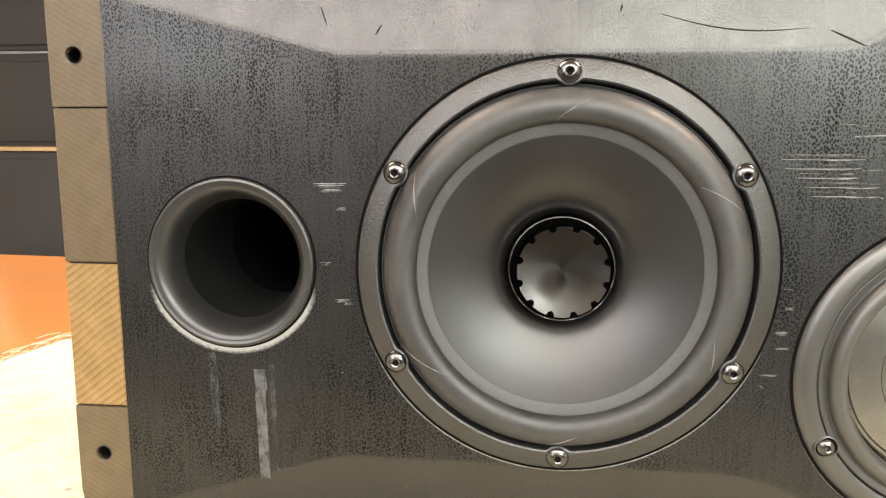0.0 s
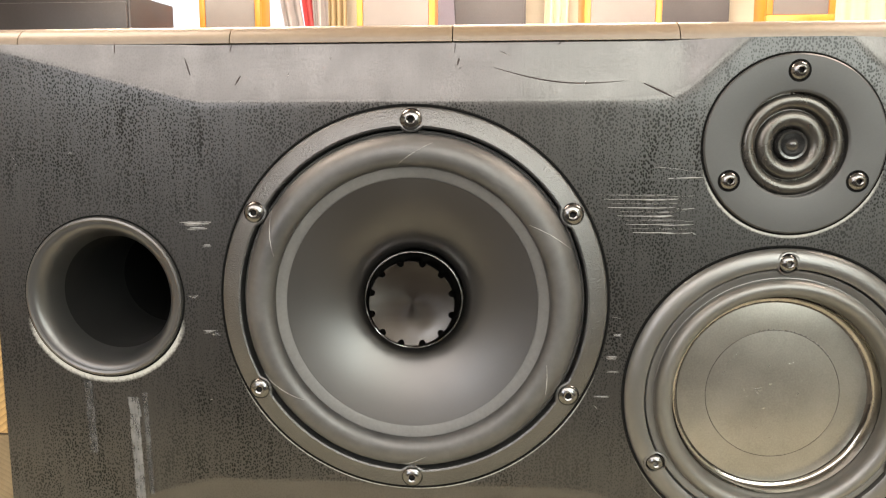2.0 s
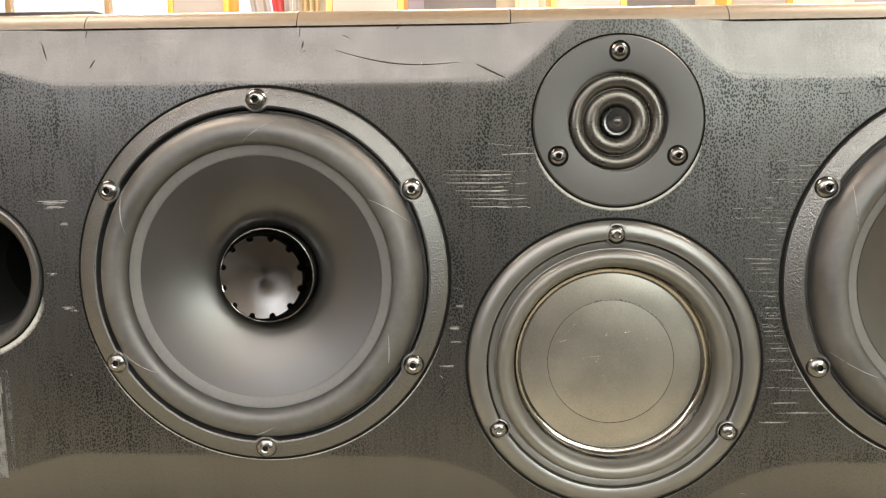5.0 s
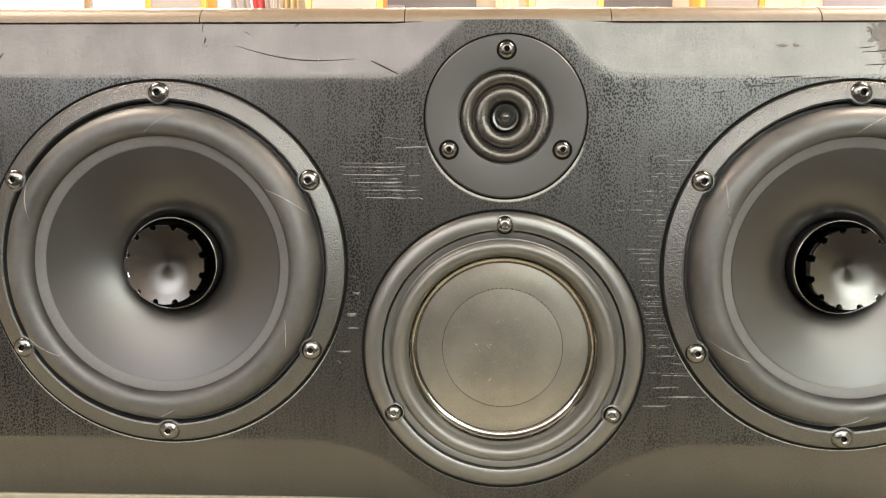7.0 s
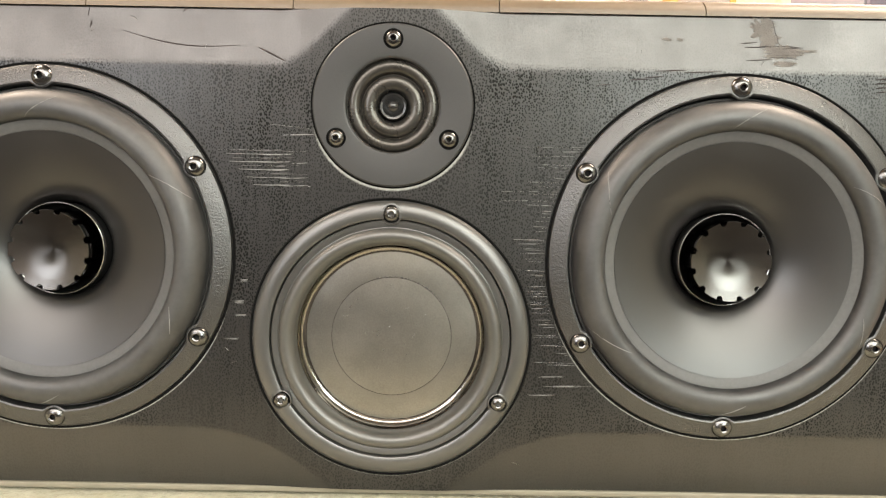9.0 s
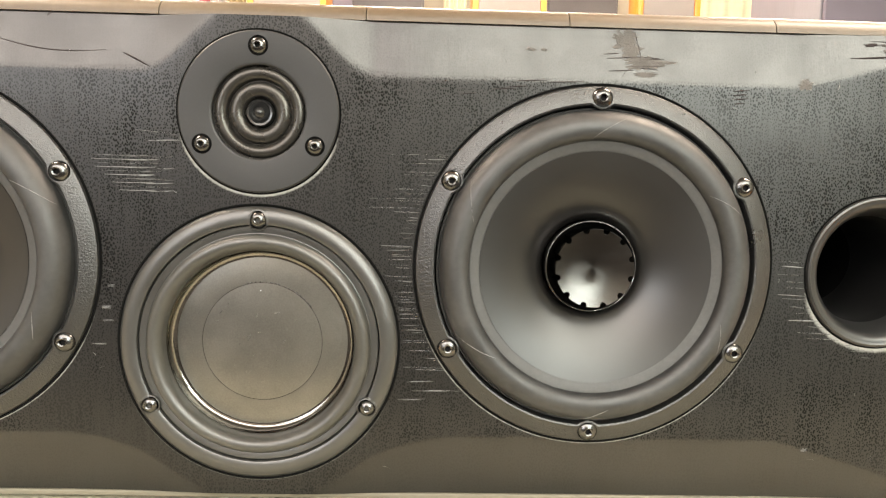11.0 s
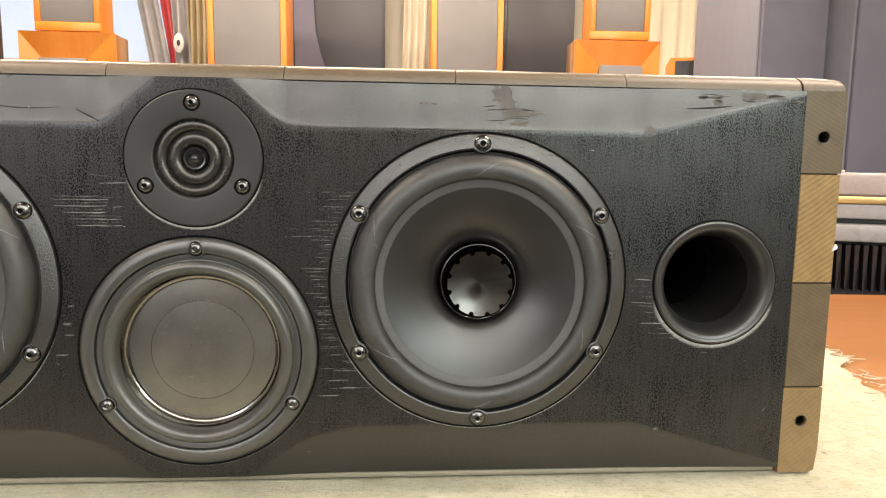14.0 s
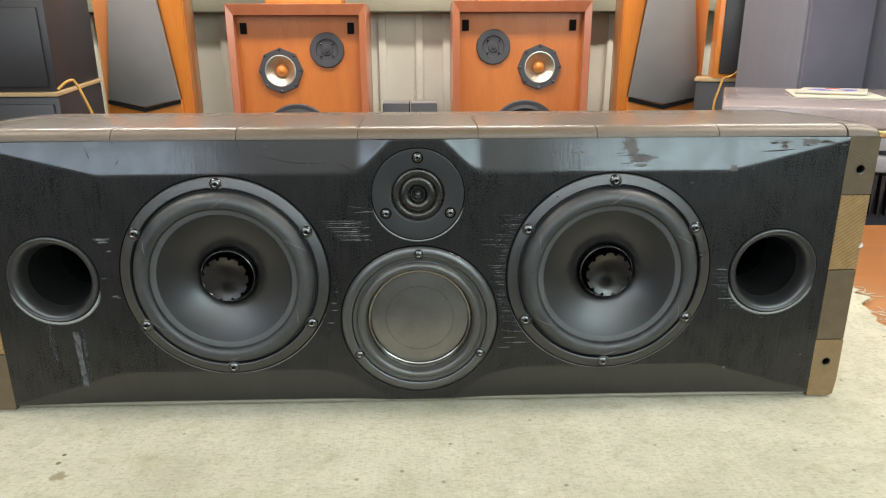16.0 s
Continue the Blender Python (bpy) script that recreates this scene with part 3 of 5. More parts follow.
def holed_wall(along, x0, x1, z0, z1, at, thick, holes):
    """A wall in the x-z or y-z plane with openings (u0, u1, v0, v1) right through it, made of butted blocks."""
    bm = bmesh.new()
    us = sorted({x0, x1, *[h[0] for h in holes], *[h[1] for h in holes]})
    vs = sorted({z0, z1, *[h[2] for h in holes], *[h[3] for h in holes]})
    for ua, ub in zip(us, us[1:]):
        for va, vb in zip(vs, vs[1:]):
            um, vm = (ua + ub) / 2, (va + vb) / 2
            if any(h[0] < um < h[1] and h[2] < vm < h[3] for h in holes):
                continue
            if along == "x":
                box(ua, ub, at, at + thick, va, vb, bm=bm)
            else:
                box(at, at + thick, ua, ub, va, vb, bm=bm)
    return bm


# ---- the room ----
X0, X1, Y0, Y1, TOP = ROOM["x0"], ROOM["x1"], ROOM["y0"], ROOM["y1"], ROOM["top"]
solid("floor", box(X0, X1, Y0, Y1, -0.1, 0.0), M["floor"], "brown carpeted shop floor", "floor", "structure")
solid("ceiling", box(X0, X1, Y0, Y1, TOP, TOP + 0.1), M["ceiling"], "plain white painted ceiling", "ceiling", "structure")
WX0, WX1, WZ0, WZ1 = -3.70, -1.10, 1.56, 2.40
solid("wall_north", holed_wall("x", X0, X1, 0, TOP, Y1, 0.14, [(WX0, WX1, WZ0, WZ1)]), M["wall"], "cream painted wall behind the loudspeakers", "wall", "structure")
# unseen wall and dado behind the camera, kept dark to limit fill light
solid("wall_south", holed_wall("x", X0, X1, 0, TOP, Y0 - 0.14, 0.14, [WINDOW, WINDOW_B]), M["wall_front"], "unseen brown wall behind the camera, darkened to cut fill light", "wall", "structure")
solid("dado", box(X0, X1, Y0 + 0.002, Y0 + 0.022, 0.004, 1.0), M["dado"], "unseen dark brown lower wall added behind the camera", "wall panel", "structure")
solid("wall_west", box(X0 - 0.14, X0, Y0 - 0.14, Y1 + 0.14, 0, TOP), M["wall"], "cream painted side wall", "wall", "structure")
solid("wall_east", box(X1, X1 + 0.14, Y0 - 0.14, Y1 + 0.14, 0, TOP), M["wall"], "cream painted side wall", "wall", "structure")


def window(name, x0, x1, z0, z1, y, bars):
    w = tagged(new(name), "window in a pale wooden frame", "window", "", "structure")
    w.matrix_basis = pose((x0 + x1) / 2, y, z0)
    t = 0.05
    for a, b, c, d in ((x0, x1, z0, z0 + t), (x0, x1, z1 - t, z1), (x0, x0 + t, z0 + t, z1 - t), (x1 - t, x1, z0 + t, z1 - t)):
        part("window_frame", box(a, b, y, y + 0.06, c, d, 0.004), M["oak"], w)
    for i in range(1, bars):
        xm = x0 + (x1 - x0) * i / bars
        part("glazing_bar", box(xm - 0.018, xm + 0.018, y + 0.005, y + 0.055, z0 + t, z1 - t, 0.004), M["oak"], w)
    for i in range(bars):
        a, b = x0 + (x1 - x0) * i / bars + 0.019, x0 + (x1 - x0) * (i + 1) / bars - 0.019
        p = part("pane", box(max(a, x0 + t), min(b, x1 - t), y + 0.02, y + 0.026, z0 + t, z1 - t), M["glass"], w)
        p.visible_shadow = False


window("window_1", WX0, WX1, WZ0, WZ1, Y1 + 0.01, 4)
solid("window_sill", box(WX0 - 0.05, WX1 + 0.45, 3.800, 3.848, 1.4415, 1.556, 0.004), M["oak"], "tan wooden board under the rear window", "window sill", "structure")
solid("backdrop", box(WX0 - 1.2, WX1 + 1.2, 4.60, 4.62, 0.4, 3.6), M["outside"], "pale blue daylight outside the rear window", "backdrop", "structure")

for places, hx, hy in ((LIGHTS, 0.62, 0.17), (PANELS, 0.785, 0.66)):
    for lx, ly in places:
        lamp = thing("ceiling_light", (lx, ly, TOP - 0.07), "white ceiling fitting with a glowing frosted cover", "ceiling light", "lights on the ceiling")
        part("housing", box(lx - hx, lx + hx, ly - hy, ly + hy, TOP - 0.035, TOP - 0.002, 0.006), M["white"], lamp)
        part("diffuser", box(lx - hx + 0.02, lx + hx - 0.02, ly - hy + 0.02, ly + hy - 0.02, TOP - 0.066, TOP - 0.036, 0.01), M["diffuser"], lamp, "glowing frosted cover")

# panelled lower wall and the ledge above it
wains = tagged(new("wainscot"), "grey-green panelled lower wall with upright battens", "wall panel", "", "structure")
wains.matrix_basis = pose(0, Y1, 0)
part("panel_board", box(X0, X1, 3.76, 3.848, 0, 1.351), M["wainscot"], wains)
for i in range(22):
    bx = -2.3 + 0.205 * i + (0.03 if i % 2 else 0)
    part("batten", box(bx - 0.024, bx + 0.024, 3.728, 3.758, 0.02, 1.345, 0.004), M["wainscot"], wains)
solid("ledge", box(X0, X1, 3.56, 3.848, 1.352, 1.440, 0.006), M["ledge"], "olive painted deep ledge along the wall", "ledge", "structure")


# ---- the table and its cloth ----
TABLE = (-0.075, 0.13, 0.0)
TURN = -4.3
table = thing("table", TABLE, "glossy orange veneered wooden table", "table", rz=TURN)
top = box(-1.42, 1.20, -0.375, 0.755, 0.703, 0.7345, 0.006)
for v in top.verts:        # the front edge runs along the cloth's edge
    if v.co.y < 0:
        v.co.y += 0.061 + 0.0745 * v.co.x
part("tabletop", top, M["table"], table, local=True)
for sx in (-1.30, 1.08):
    for sy in (-0.34 if sx < 0 else -0.15, 0.65):
        part("leg", box(sx - 0.035, sx + 0.035, sy - 0.035, sy + 0.035, 0, 0.703, 0.004), M["table"], table, local=True)
for a, b, c, d in ((-1.26, 1.04, -0.145, -0.12), (-1.26, 1.04, 0.64, 0.665), (-1.315, -1.29, -0.10, 0.61), (1.07, 1.095, -0.10, 0.61)):
    part("apron", box(a, b, c, d, 0.61, 0.703, 0.003), M["table"], table, local=True)


def cloth():
    bm = bmesh.new()
    nx, ny = 230, 110
    grid = []
    for j in range(ny + 1):
        row = []
        for i in range(nx + 1):
            u, v = i / nx, j / ny
            y = -0.192 + 0.632 * v
            v = (y + 0.80) / 1.24
            left = -0.765 + 0.018 * noise.noise((y * 9, 1.3, 0)) + 0.012 * noise.noise((y * 46, 5.0, 0)) + 0.05 * (v - 0.8)
            right = 0.665 + 0.10 * max(v - 0.74, 0) / 0.26 + 0.020 * noise.noise((y * 8, 7.7, 0)) + 0.022 * noise.noise((y * 40, 2.0, 0))
            x = left + (right - left) * u
            yy = y + v ** 8 * (0.03 * noise.noise((x * 7, 3.1, 0)) + 0.015 * noise.noise((x * 40, 9.0, 0)))
            under = math.exp(-((max(abs(x) - 0.46, 0)) / 0.05) ** 2) if yy > -0.01 else math.exp(-((yy + 0.01) / 0.05) ** 2) * (abs(x) < 0.6)
            rise = 0.0022 * noise.noise((x * 5, yy * 6, 0.4)) + 0.0009 * noise.noise((x * 22, yy * 26, 2.0))
            edge = min(u, 1 - u, 1 - v)
            rise += 0.006 * math.exp(-edge / 0.035) * (0.5 + noise.noise((x * 18, yy * 18, 6.0)))
            row.append(bm.verts.new((x, yy, 0.7385 + max(rise * (1 - under), -0.0022))))
        grid.append(row)
    for j in range(ny):
        for i in range(nx):
            bm.faces.new((grid[j][i], grid[j][i + 1], grid[j + 1][i + 1], grid[j + 1][i]))
    return bm


cl = solid("tablecloth", cloth(), M["canvas"], "cream cotton canvas cloth with frayed edges spread on the table", "cloth", angle=80)
sd = cl.modifiers.new("thickness", "SOLIDIFY")
sd.thickness, sd.offset = 0.0015, -1
# loose threads along the cloth's torn edges
fray = bmesh.new()
rng = random.Random(4)
for k in range(170):
    side = rng.random() < 0.6
    y = rng.uniform(-0.1, 0.40)
    x = (0.668 + 0.1 * max((y + 0.8) / 1.24 - 0.74, 0) / 0.26 if side else -0.768) + rng.uniform(-0.02, 0.012)
    a = (0 if side else math.pi) + rng.gauss(0, 0.9)
    ln = rng.uniform(0.008, 0.035)
    pts = [(x + ln * t * math.cos(a + 0.8 * t), y + ln * t * math.sin(a + 0.8 * t), 0.7395 - 0.0025 * t) for t in (0, 0.5, 1)]
    t = tube(pts, 0.0007, 4)
    me = bpy.data.meshes.new("thread_tmp")
    t.to_mesh(me)
    t.free()
    fray.from_mesh(me)
    bpy.data.meshes.remove(me)
thr = new("loose_threads", finish(fray, "loose_threads", M["canvas"]))
thr.parent = cl
tagged(thr, "loose cream threads", kind="stuff")

# ---- the centre loudspeaker ----
SLOPE, SLOPE_LOW = 0.22, 0.12
R_M = 0.1010


def crease_top(x):
    """Height at which the upper bevel starts."""
    a = abs(x)
    z = 1.0125
    if a > 0.335:
        z += (a - 0.335) / (HALF - 0.335) * (ZTOP - 0.002 - z)
    z += 0.95 * soft(0.063 - a, 0.010)          # it climbs over the tweeter
    return z


def crease_bottom(x):
    a = abs(x)
    z = 0.7860
    if a > 0.335:
        z -= (a - 0.335) / (HALF - 0.335) * (z - ZBOT - 0.002)
    if a < 0.135:
        boss = ZM - math.sqrt(max(R_M ** 2 - a * a, 0)) if a < R_M else 2
        s = max(0.128 - a, 0) / 0.06
        z = min(z, boss, 0.7860 - 0.016 * s * s)
    return z


def soft(d, w=0.0016):
    """A crease rounded over a few millimetres."""
    return 0.0 if d < -w else d if d > w else (d + w) ** 2 / (4 * w)


def front(x, z):
    """Depth of the baffle's face."""
    w = 0.0028 + 0.0022 * max(0.0, min(1.0, (0.10 - abs(x)) / 0.03))
    return SLOPE * soft(z - crease_top(x), w) + SLOPE_LOW * soft(crease_bottom(x) - z, w)


HOLES = [(XA, ZD, 0.104), (XB, ZD, 0.104), (0, ZT, 0.0455), (0, ZM, 0.0815), (XPL, ZP, 0.0455), (XPR, ZP, 0.0455)]
spk = thing("center_speaker", (0, 0, BASE), "worn black ash centre loudspeaker with wooden end cheeks lying on cloth", "loudspeaker")


def baffle():
    bm = bmesh.new()
    nx, nz = 500, 250
    xs = [MID - HALF + 2 * HALF * i / nx for i in range(nx + 1)]
    zs = [ZBOT + (ZTOP - ZBOT) * j / nz for j in range(nz + 1)]
    vs = {}

    def vert(i, j):
        if (i, j) not in vs:
            vs[i, j] = bm.verts.new((xs[i], front(xs[i], zs[j]), zs[j]))
        return vs[i, j]
    for j in range(nz):
        for i in range(nx):
            xm, zm = (xs[i] + xs[i + 1]) / 2, (zs[j] + zs[j + 1]) / 2
            if any((xm - cx) ** 2 + (zm - cz) ** 2 < r * r for cx, cz, r in HOLES):
                continue
            bm.faces.new((vert(i, j), vert(i + 1, j), vert(i + 1, j + 1), vert(i, j + 1)))
    rim = [(i, 0) for i in range(nx)] + [(nx, j) for j in range(nz)] + [(i, nz) for i in range(nx, 0, -1)] + [(0, j) for j in range(nz, 0, -1)]
    back = [bm.verts.new((xs[i], 0.022, zs[j])) for i, j in rim]
    for k in range(len(rim)):
        bm.faces.new((vs[rim[k]], back[k], back[(k + 1) % len(rim)], vs[rim[(k + 1) % len(rim)]]))
    return bm


face = part("baffle", baffle(), M["ash"], spk, "scratched black ash front panel with sloped top and bottom", angle=60)

# carcass: staves across the top, stacked staves at the ends, bottom and back
DEPTH = 0.215
JOINTS = [-0.4652, -0.4450, -0.3175, -0.1885, -0.0620, 0.0640, 0.1900, 0.3200, 0.4582]


def sag(x):
    """How far the top of an end cheek bends down towards its outer edge."""
    return 0.0020 * max(0.0, (abs(x) - HALF) / (OUT - HALF)) ** 2


def top_outline(x, inset=0.0, under=1.0400, y0=0.0062):
    """Side view (y, z) of the top at x, with its rounded nose, falling a little to the back; inset shrinks it all round."""
    r, z0 = 0.0118 - inset, 1.0474
    deep = 0.0165 - inset
    k = (r - sag(x)) / max(r, 1e-4)
    pts = []
    for i in range(10):
        a = math.pi * (1.0 - 0.5 * i / 9)
        pts.append((y0 + 0.0165 + deep * math.cos(a), z0 + k * r * math.sin(a)))
    low = inset + sag(x)
    pts += [(0.045, 1.0598 - low), (0.10, 1.0599 - low), (0.15, 1.0592 - low), (DEPTH - 0.014, 1.0578 - low), (DEPTH - 0.003 - inset, 1.0555 - low), (DEPTH - inset, 1.0480 - 0.6 * low), (DEPTH - inset, under)]
    if under < z0:
        pts += [(0.026, under), (0.026, z0)]
    return pts


def sections(stations):
    """Skin through outlines (x, points) of equal length."""
    bm = bmesh.new()
    rings = [[bm.verts.new((x, y, z)) for y, z in pts] for x, pts in stations]
    bm.faces.new(rings[0])
    bm.faces.new(rings[-1][::-1])
    for a, b in zip(rings, rings[1:]):
        for i in range(len(a)):
            j = (i + 1) % len(a)
            bm.faces.new((a[i], b[i], b[j], a[j]))
    return bm


def top_stave(x0, x1):
    return sections([(x, top_outline(x)) for x in (x0 + 0.0003, x1 - 0.0003)])


def cheek_cap(sign):
    """The rounded top of an end cheek."""
    st = [(MID + sign * x, top_outline(x, 0, 1.0475, 0.0050 - 0.0036 * i / 3)) for i, x in enumerate((HALF + 0.0004, HALF + 0.008, HALF + 0.016, HALF + 0.024))]
    r = 0.0045
    for i in range(6):
        a = 0.5 * math.pi * i / 5
        x = OUT - r + r * math.sin(a)
        st.append((MID + sign * x, top_outline(x, 0.8 * r * (1 - math.cos(a)), 1.0475, 0.0012)))
    return sections(st)


for sign in (-1, 1):
    part("cheek_cap", cheek_cap(sign), M["stave"], spk, "rounded top of the end cheek")
for a, b in zip(JOINTS, JOINTS[1:]):
    part("top_stave", top_stave(a, b), M["stave"], spk)
part("joint_line", box(MID - 0.461, MID + 0.461, 0.030, DEPTH - 0.02, 1.030, 1.0398), M["gouge"], spk, "dark glue line under the top")


def holed_front(x0, x1, z0, z1, cx, cz, r, y0, y1, top=None):
    """A block whose front has a round bore."""
    bm = bmesh.new()
    n = 32
    outer, inner = [], []
    for i in range(n):
        a = 2 * math.pi * i / n
        dx, dz = math.cos(a), math.sin(a)
        k = min(((x1 if dx > 0 else x0) - cx) / dx if abs(dx) > 1e-6 else 9, ((z1 if dz > 0 else z0) - cz) / dz if abs(dz) > 1e-6 else 9)
        outer.append((cx + k * dx, cz + k * dz))
        inner.append((cx + r * dx, cz + r * dz))
    # pull the nearest outline points onto the rectangle's corners
    for qx in (x0, x1):
        for qz in (z0, z1):
            k = min(range(n), key=lambda i: (outer[i][0] - qx) ** 2 + (outer[i][1] - qz) ** 2)
            outer[k] = (qx, qz)
    if top:
        outer = [top(x, z) for x, z in outer]
    vo = [bm.verts.new((x, y0, z)) for x, z in outer]
    vi = [bm.verts.new((x, y0, z)) for x, z in inner]
    vd = [bm.verts.new((x, y0 + 0.03, z)) for x, z in inner]
    vb = [bm.verts.new((x, y1, z)) for x, z in outer]
    for i in range(n):
        j = (i + 1) % n
        bm.faces.new((vo[i], vo[j], vi[j], vi[i]))
        bm.faces.new((vi[i], vi[j], vd[j], vd[i]))
        bm.faces.new((vo[i], vb[i], vb[j], vo[j]))
    bm.faces.new(vd)
    bm.faces.new(vb)
    return bm


def cheek_shape(sign):
    """Rounds the cheek's outer corners at top and bottom."""
    def f(x, z):
        x = (x - MID) * sign
        for cz, r, s in ((0.7405, 0.007, -1),):
            ox, oz = OUT - r, cz - s * r
            if x > ox and s * (z - oz) > 0:
                d = math.hypot(x - ox, z - oz)
                if d > r * 0.6:
                    x, z = ox + (x - ox) / d * r, oz + (z - oz) / d * r
        return MID + sign * x, z
    return f


def end_stave(sign, z0, z1, mat, hole=None):
    xa, xb = sorted((MID + sign * (HALF + 0.0008), MID + sign * OUT))
    y0, y1 = 0.0012, DEPTH
    shape = cheek_shape(sign)
    if hole:
        bm = holed_front(xa, xb, z0, z1, hole[0], hole[1], 0.0046, y0, y1, top=shape)
    else:
        bm = box(xa, xb, y0, y1, z0, z1, 0.0008, 1)
    ob = part("end_stave", bm, mat, spk, angle=30)
    if hole:
        part("threaded_insert", lathe([(0.0044, 0.0008), (0.0049, 0.0006), (0.0051, 0.0018), (0.0044, 0.004), (0.0042, 0.012)], hole[0], hole[1], 24), M["insert"], ob, "small bright metal thread in the grille hole")
        # black lining puts the hole's inner shade into colour, over lit wood
        part("bore", lathe([(0.0042, 0.0060), (0.0041, 0.0240), (0.0, 0.0240)], hole[0], hole[1], 24), M["shade_black"], ob, "grille hole lining blackened for the shade within")


g = 0.0005
for sign, zs, kinds, holes in ((-1, (0.8095, 0.8965, 0.9855), ("end_a", "end_b", "end_a", "end_a"), ((-0.4830, 0.7795), (-0.4840, 1.0140))),
                               (1, (0.8128, 0.8980, 0.9842), ("end_c", "end_a", "end_b", "end_a"), ((0.4758, 0.7848), (0.4755, 1.0122)))):
    end_stave(sign, 0.7405, zs[0] - g, M[kinds[0]], holes[0])
    end_stave(sign, zs[0] + g, zs[1] - g, M[kinds[1]])
    end_stave(sign, zs[1] + g, zs[2] - g, M[kinds[2]])
    end_stave(sign, zs[2] + g, 1.0472, M[kinds[3]], holes[1])
    xa, xb = sorted((MID + sign * (HALF + 0.0025), MID + sign * (OUT - 0.002)))
    for zj in zs:
        part("glue_line", box(xa, xb, 0.0030, DEPTH - 0.004, zj - 0.002, zj + 0.002), M["gouge"], spk)
part("chip", prism([(0.4890, 0.9238), (0.4928, 0.9252), (0.4936, 0.9272), (0.4922, 0.9296), (0.4898, 0.9270)], -0.0002, 0.0050, 0.0004), M["pale"], spk, "small white splintered chip on the cheek's edge", angle=10)
part("bottom_panel", box(MID - 0.461, MID + 0.461, 0.0040, DEPTH, 0.7415, 0.7456, 0.001), M["pale_edge"], spk, "pale olive edge of the bottom panel")
part("back_panel", box(MID - 0.461, MID + 0.461, DEPTH - 0.018, DEPTH - 0.002, 0.7462, 1.029), M["ash"], spk)


def screw_mesh(r):
    """A domed screw head with a small six-sided socket."""
    k = r / 0.0062
    bm = bmesh.new()
    rows = [(0.0015 * k, 0.0004, True), (0.0016 * k, -0.0015, True), (0.0024 * k, -0.0019, False), (0.0036 * k, -0.0016, False), (r * 0.80, -0.0006, False), (r * 0.95, 0.0006, False), (r, 0.0018, False), (r, 0.0040, False)]
    loops = []
    for rad, y, six in rows:
        loop = []
        for i in range(24):
            a = 2 * math.pi * i / 24
            q = rad / math.cos((a + math.pi / 6) % (math.pi / 3) - math.pi / 6) if six else rad
            loop.append(bm.verts.new((q * math.sin(a), y, q * math.cos(a))))
        loops.append(loop)
    for p, q in zip(loops, loops[1:]):
        for i in range(24):
            bm.faces.new((p[i], p[(i + 1) % 24], q[(i + 1) % 24], q[i]))
    bm.faces.new(loops[0])
    me = finish(bm, "screw", M["screw"])
    me.materials.append(M["socket"])
    me.polygons[len(me.polygons) - 1].material_index = 1
    return me


SCREW, SCREW_S = screw_mesh(0.0067), screw_mesh(0.0056)


def screws(parent, cx, cz, r, count, y, mesh):
    for k in range(count):
        a = 2 * math.pi * k / count
        piece("screw", mesh, parent, pose(cx + r * math.sin(a), y, cz + r * math.cos(a), 0, 17 * k, 0))


def plug(cx, cz):
    """A turned plug with a shallow cone on its end and twelve notches round the rim."""
    bm = bmesh.new()
    R, rn, rim, deep = 0.0250, 0.0026, -0.0042, 0.0160
    outline = []
    for k in range(12):
        a0 = 2 * math.pi * (k + 0.5) / 12
        half = 0.088
        for i in range(7):
            t = math.pi * i / 6
            outline.append((a0 - half * math.cos(t), R - rn * math.sin(t) ** 0.8))
        for i in range(1, 4):
            outline.append((a0 + half + (2 * math.pi / 12 - 2 * half) * i / 4, R))
    n = len(outline)
    pol = lambda a, r, y: bm.verts.new((cx + r * math.sin(a), y, cz + r * math.cos(a)))
    c = pol(0, 0, rim + 0.0064)
    cap = lambda r: rim + 0.0064 * (1 - r / R)
    inner = [pol(a, 0.0195, cap(0.0195)) for a, r in outline]
    edge = [pol(a, r - 0.0003, cap(r - 0.0003)) for a, r in outline]
    edge2 = [pol(a, r, cap(r) + 0.0004) for a, r in outline]
    low = [pol(a, r, deep) for a, r in outline]
    for i in range(n):
        j = (i + 1) % n
        bm.faces.new((c, inner[i], inner[j]))
        for p, q in ((inner, edge), (edge, edge2), (edge2, low)):
            bm.faces.new((p[i], p[j], q[j], q[i]))
    return bm


def streak(pts, w, material, parent, name="scratch", label="", depth=front, lift=0.00025):
    """A thin worn line on the front that tapers at both ends."""
    bm = bmesh.new()
    n = len(pts)
    a, b, c = [], [], []
    for i, (x, z) in enumerate(pts):
        p, q = pts[max(i - 1, 0)], pts[min(i + 1, n - 1)]
        dx, dz = q[0] - p[0], q[1] - p[1]
        ln = math.hypot(dx, dz) or 1
        k = w * 0.5 * (0.25 + 0.75 * math.sin(math.pi * (i + 0.25) / (n - 0.5)))
        ux, uz = -dz / ln * k, dx / ln * k
        y = depth(x, z)
        a.append(bm.verts.new((x + ux, y - 0.00008, z + uz)))
        c.append(bm.verts.new((x, y - lift, z)))
        b.append(bm.verts.new((x - ux, y - 0.00008, z - uz)))
    for i in range(n - 1):
        bm.faces.new((a[i], a[i + 1], c[i + 1], c[i]))
        bm.faces.new((c[i], c[i + 1], b[i + 1], b[i]))
    return part(name, bm, material, parent, label)


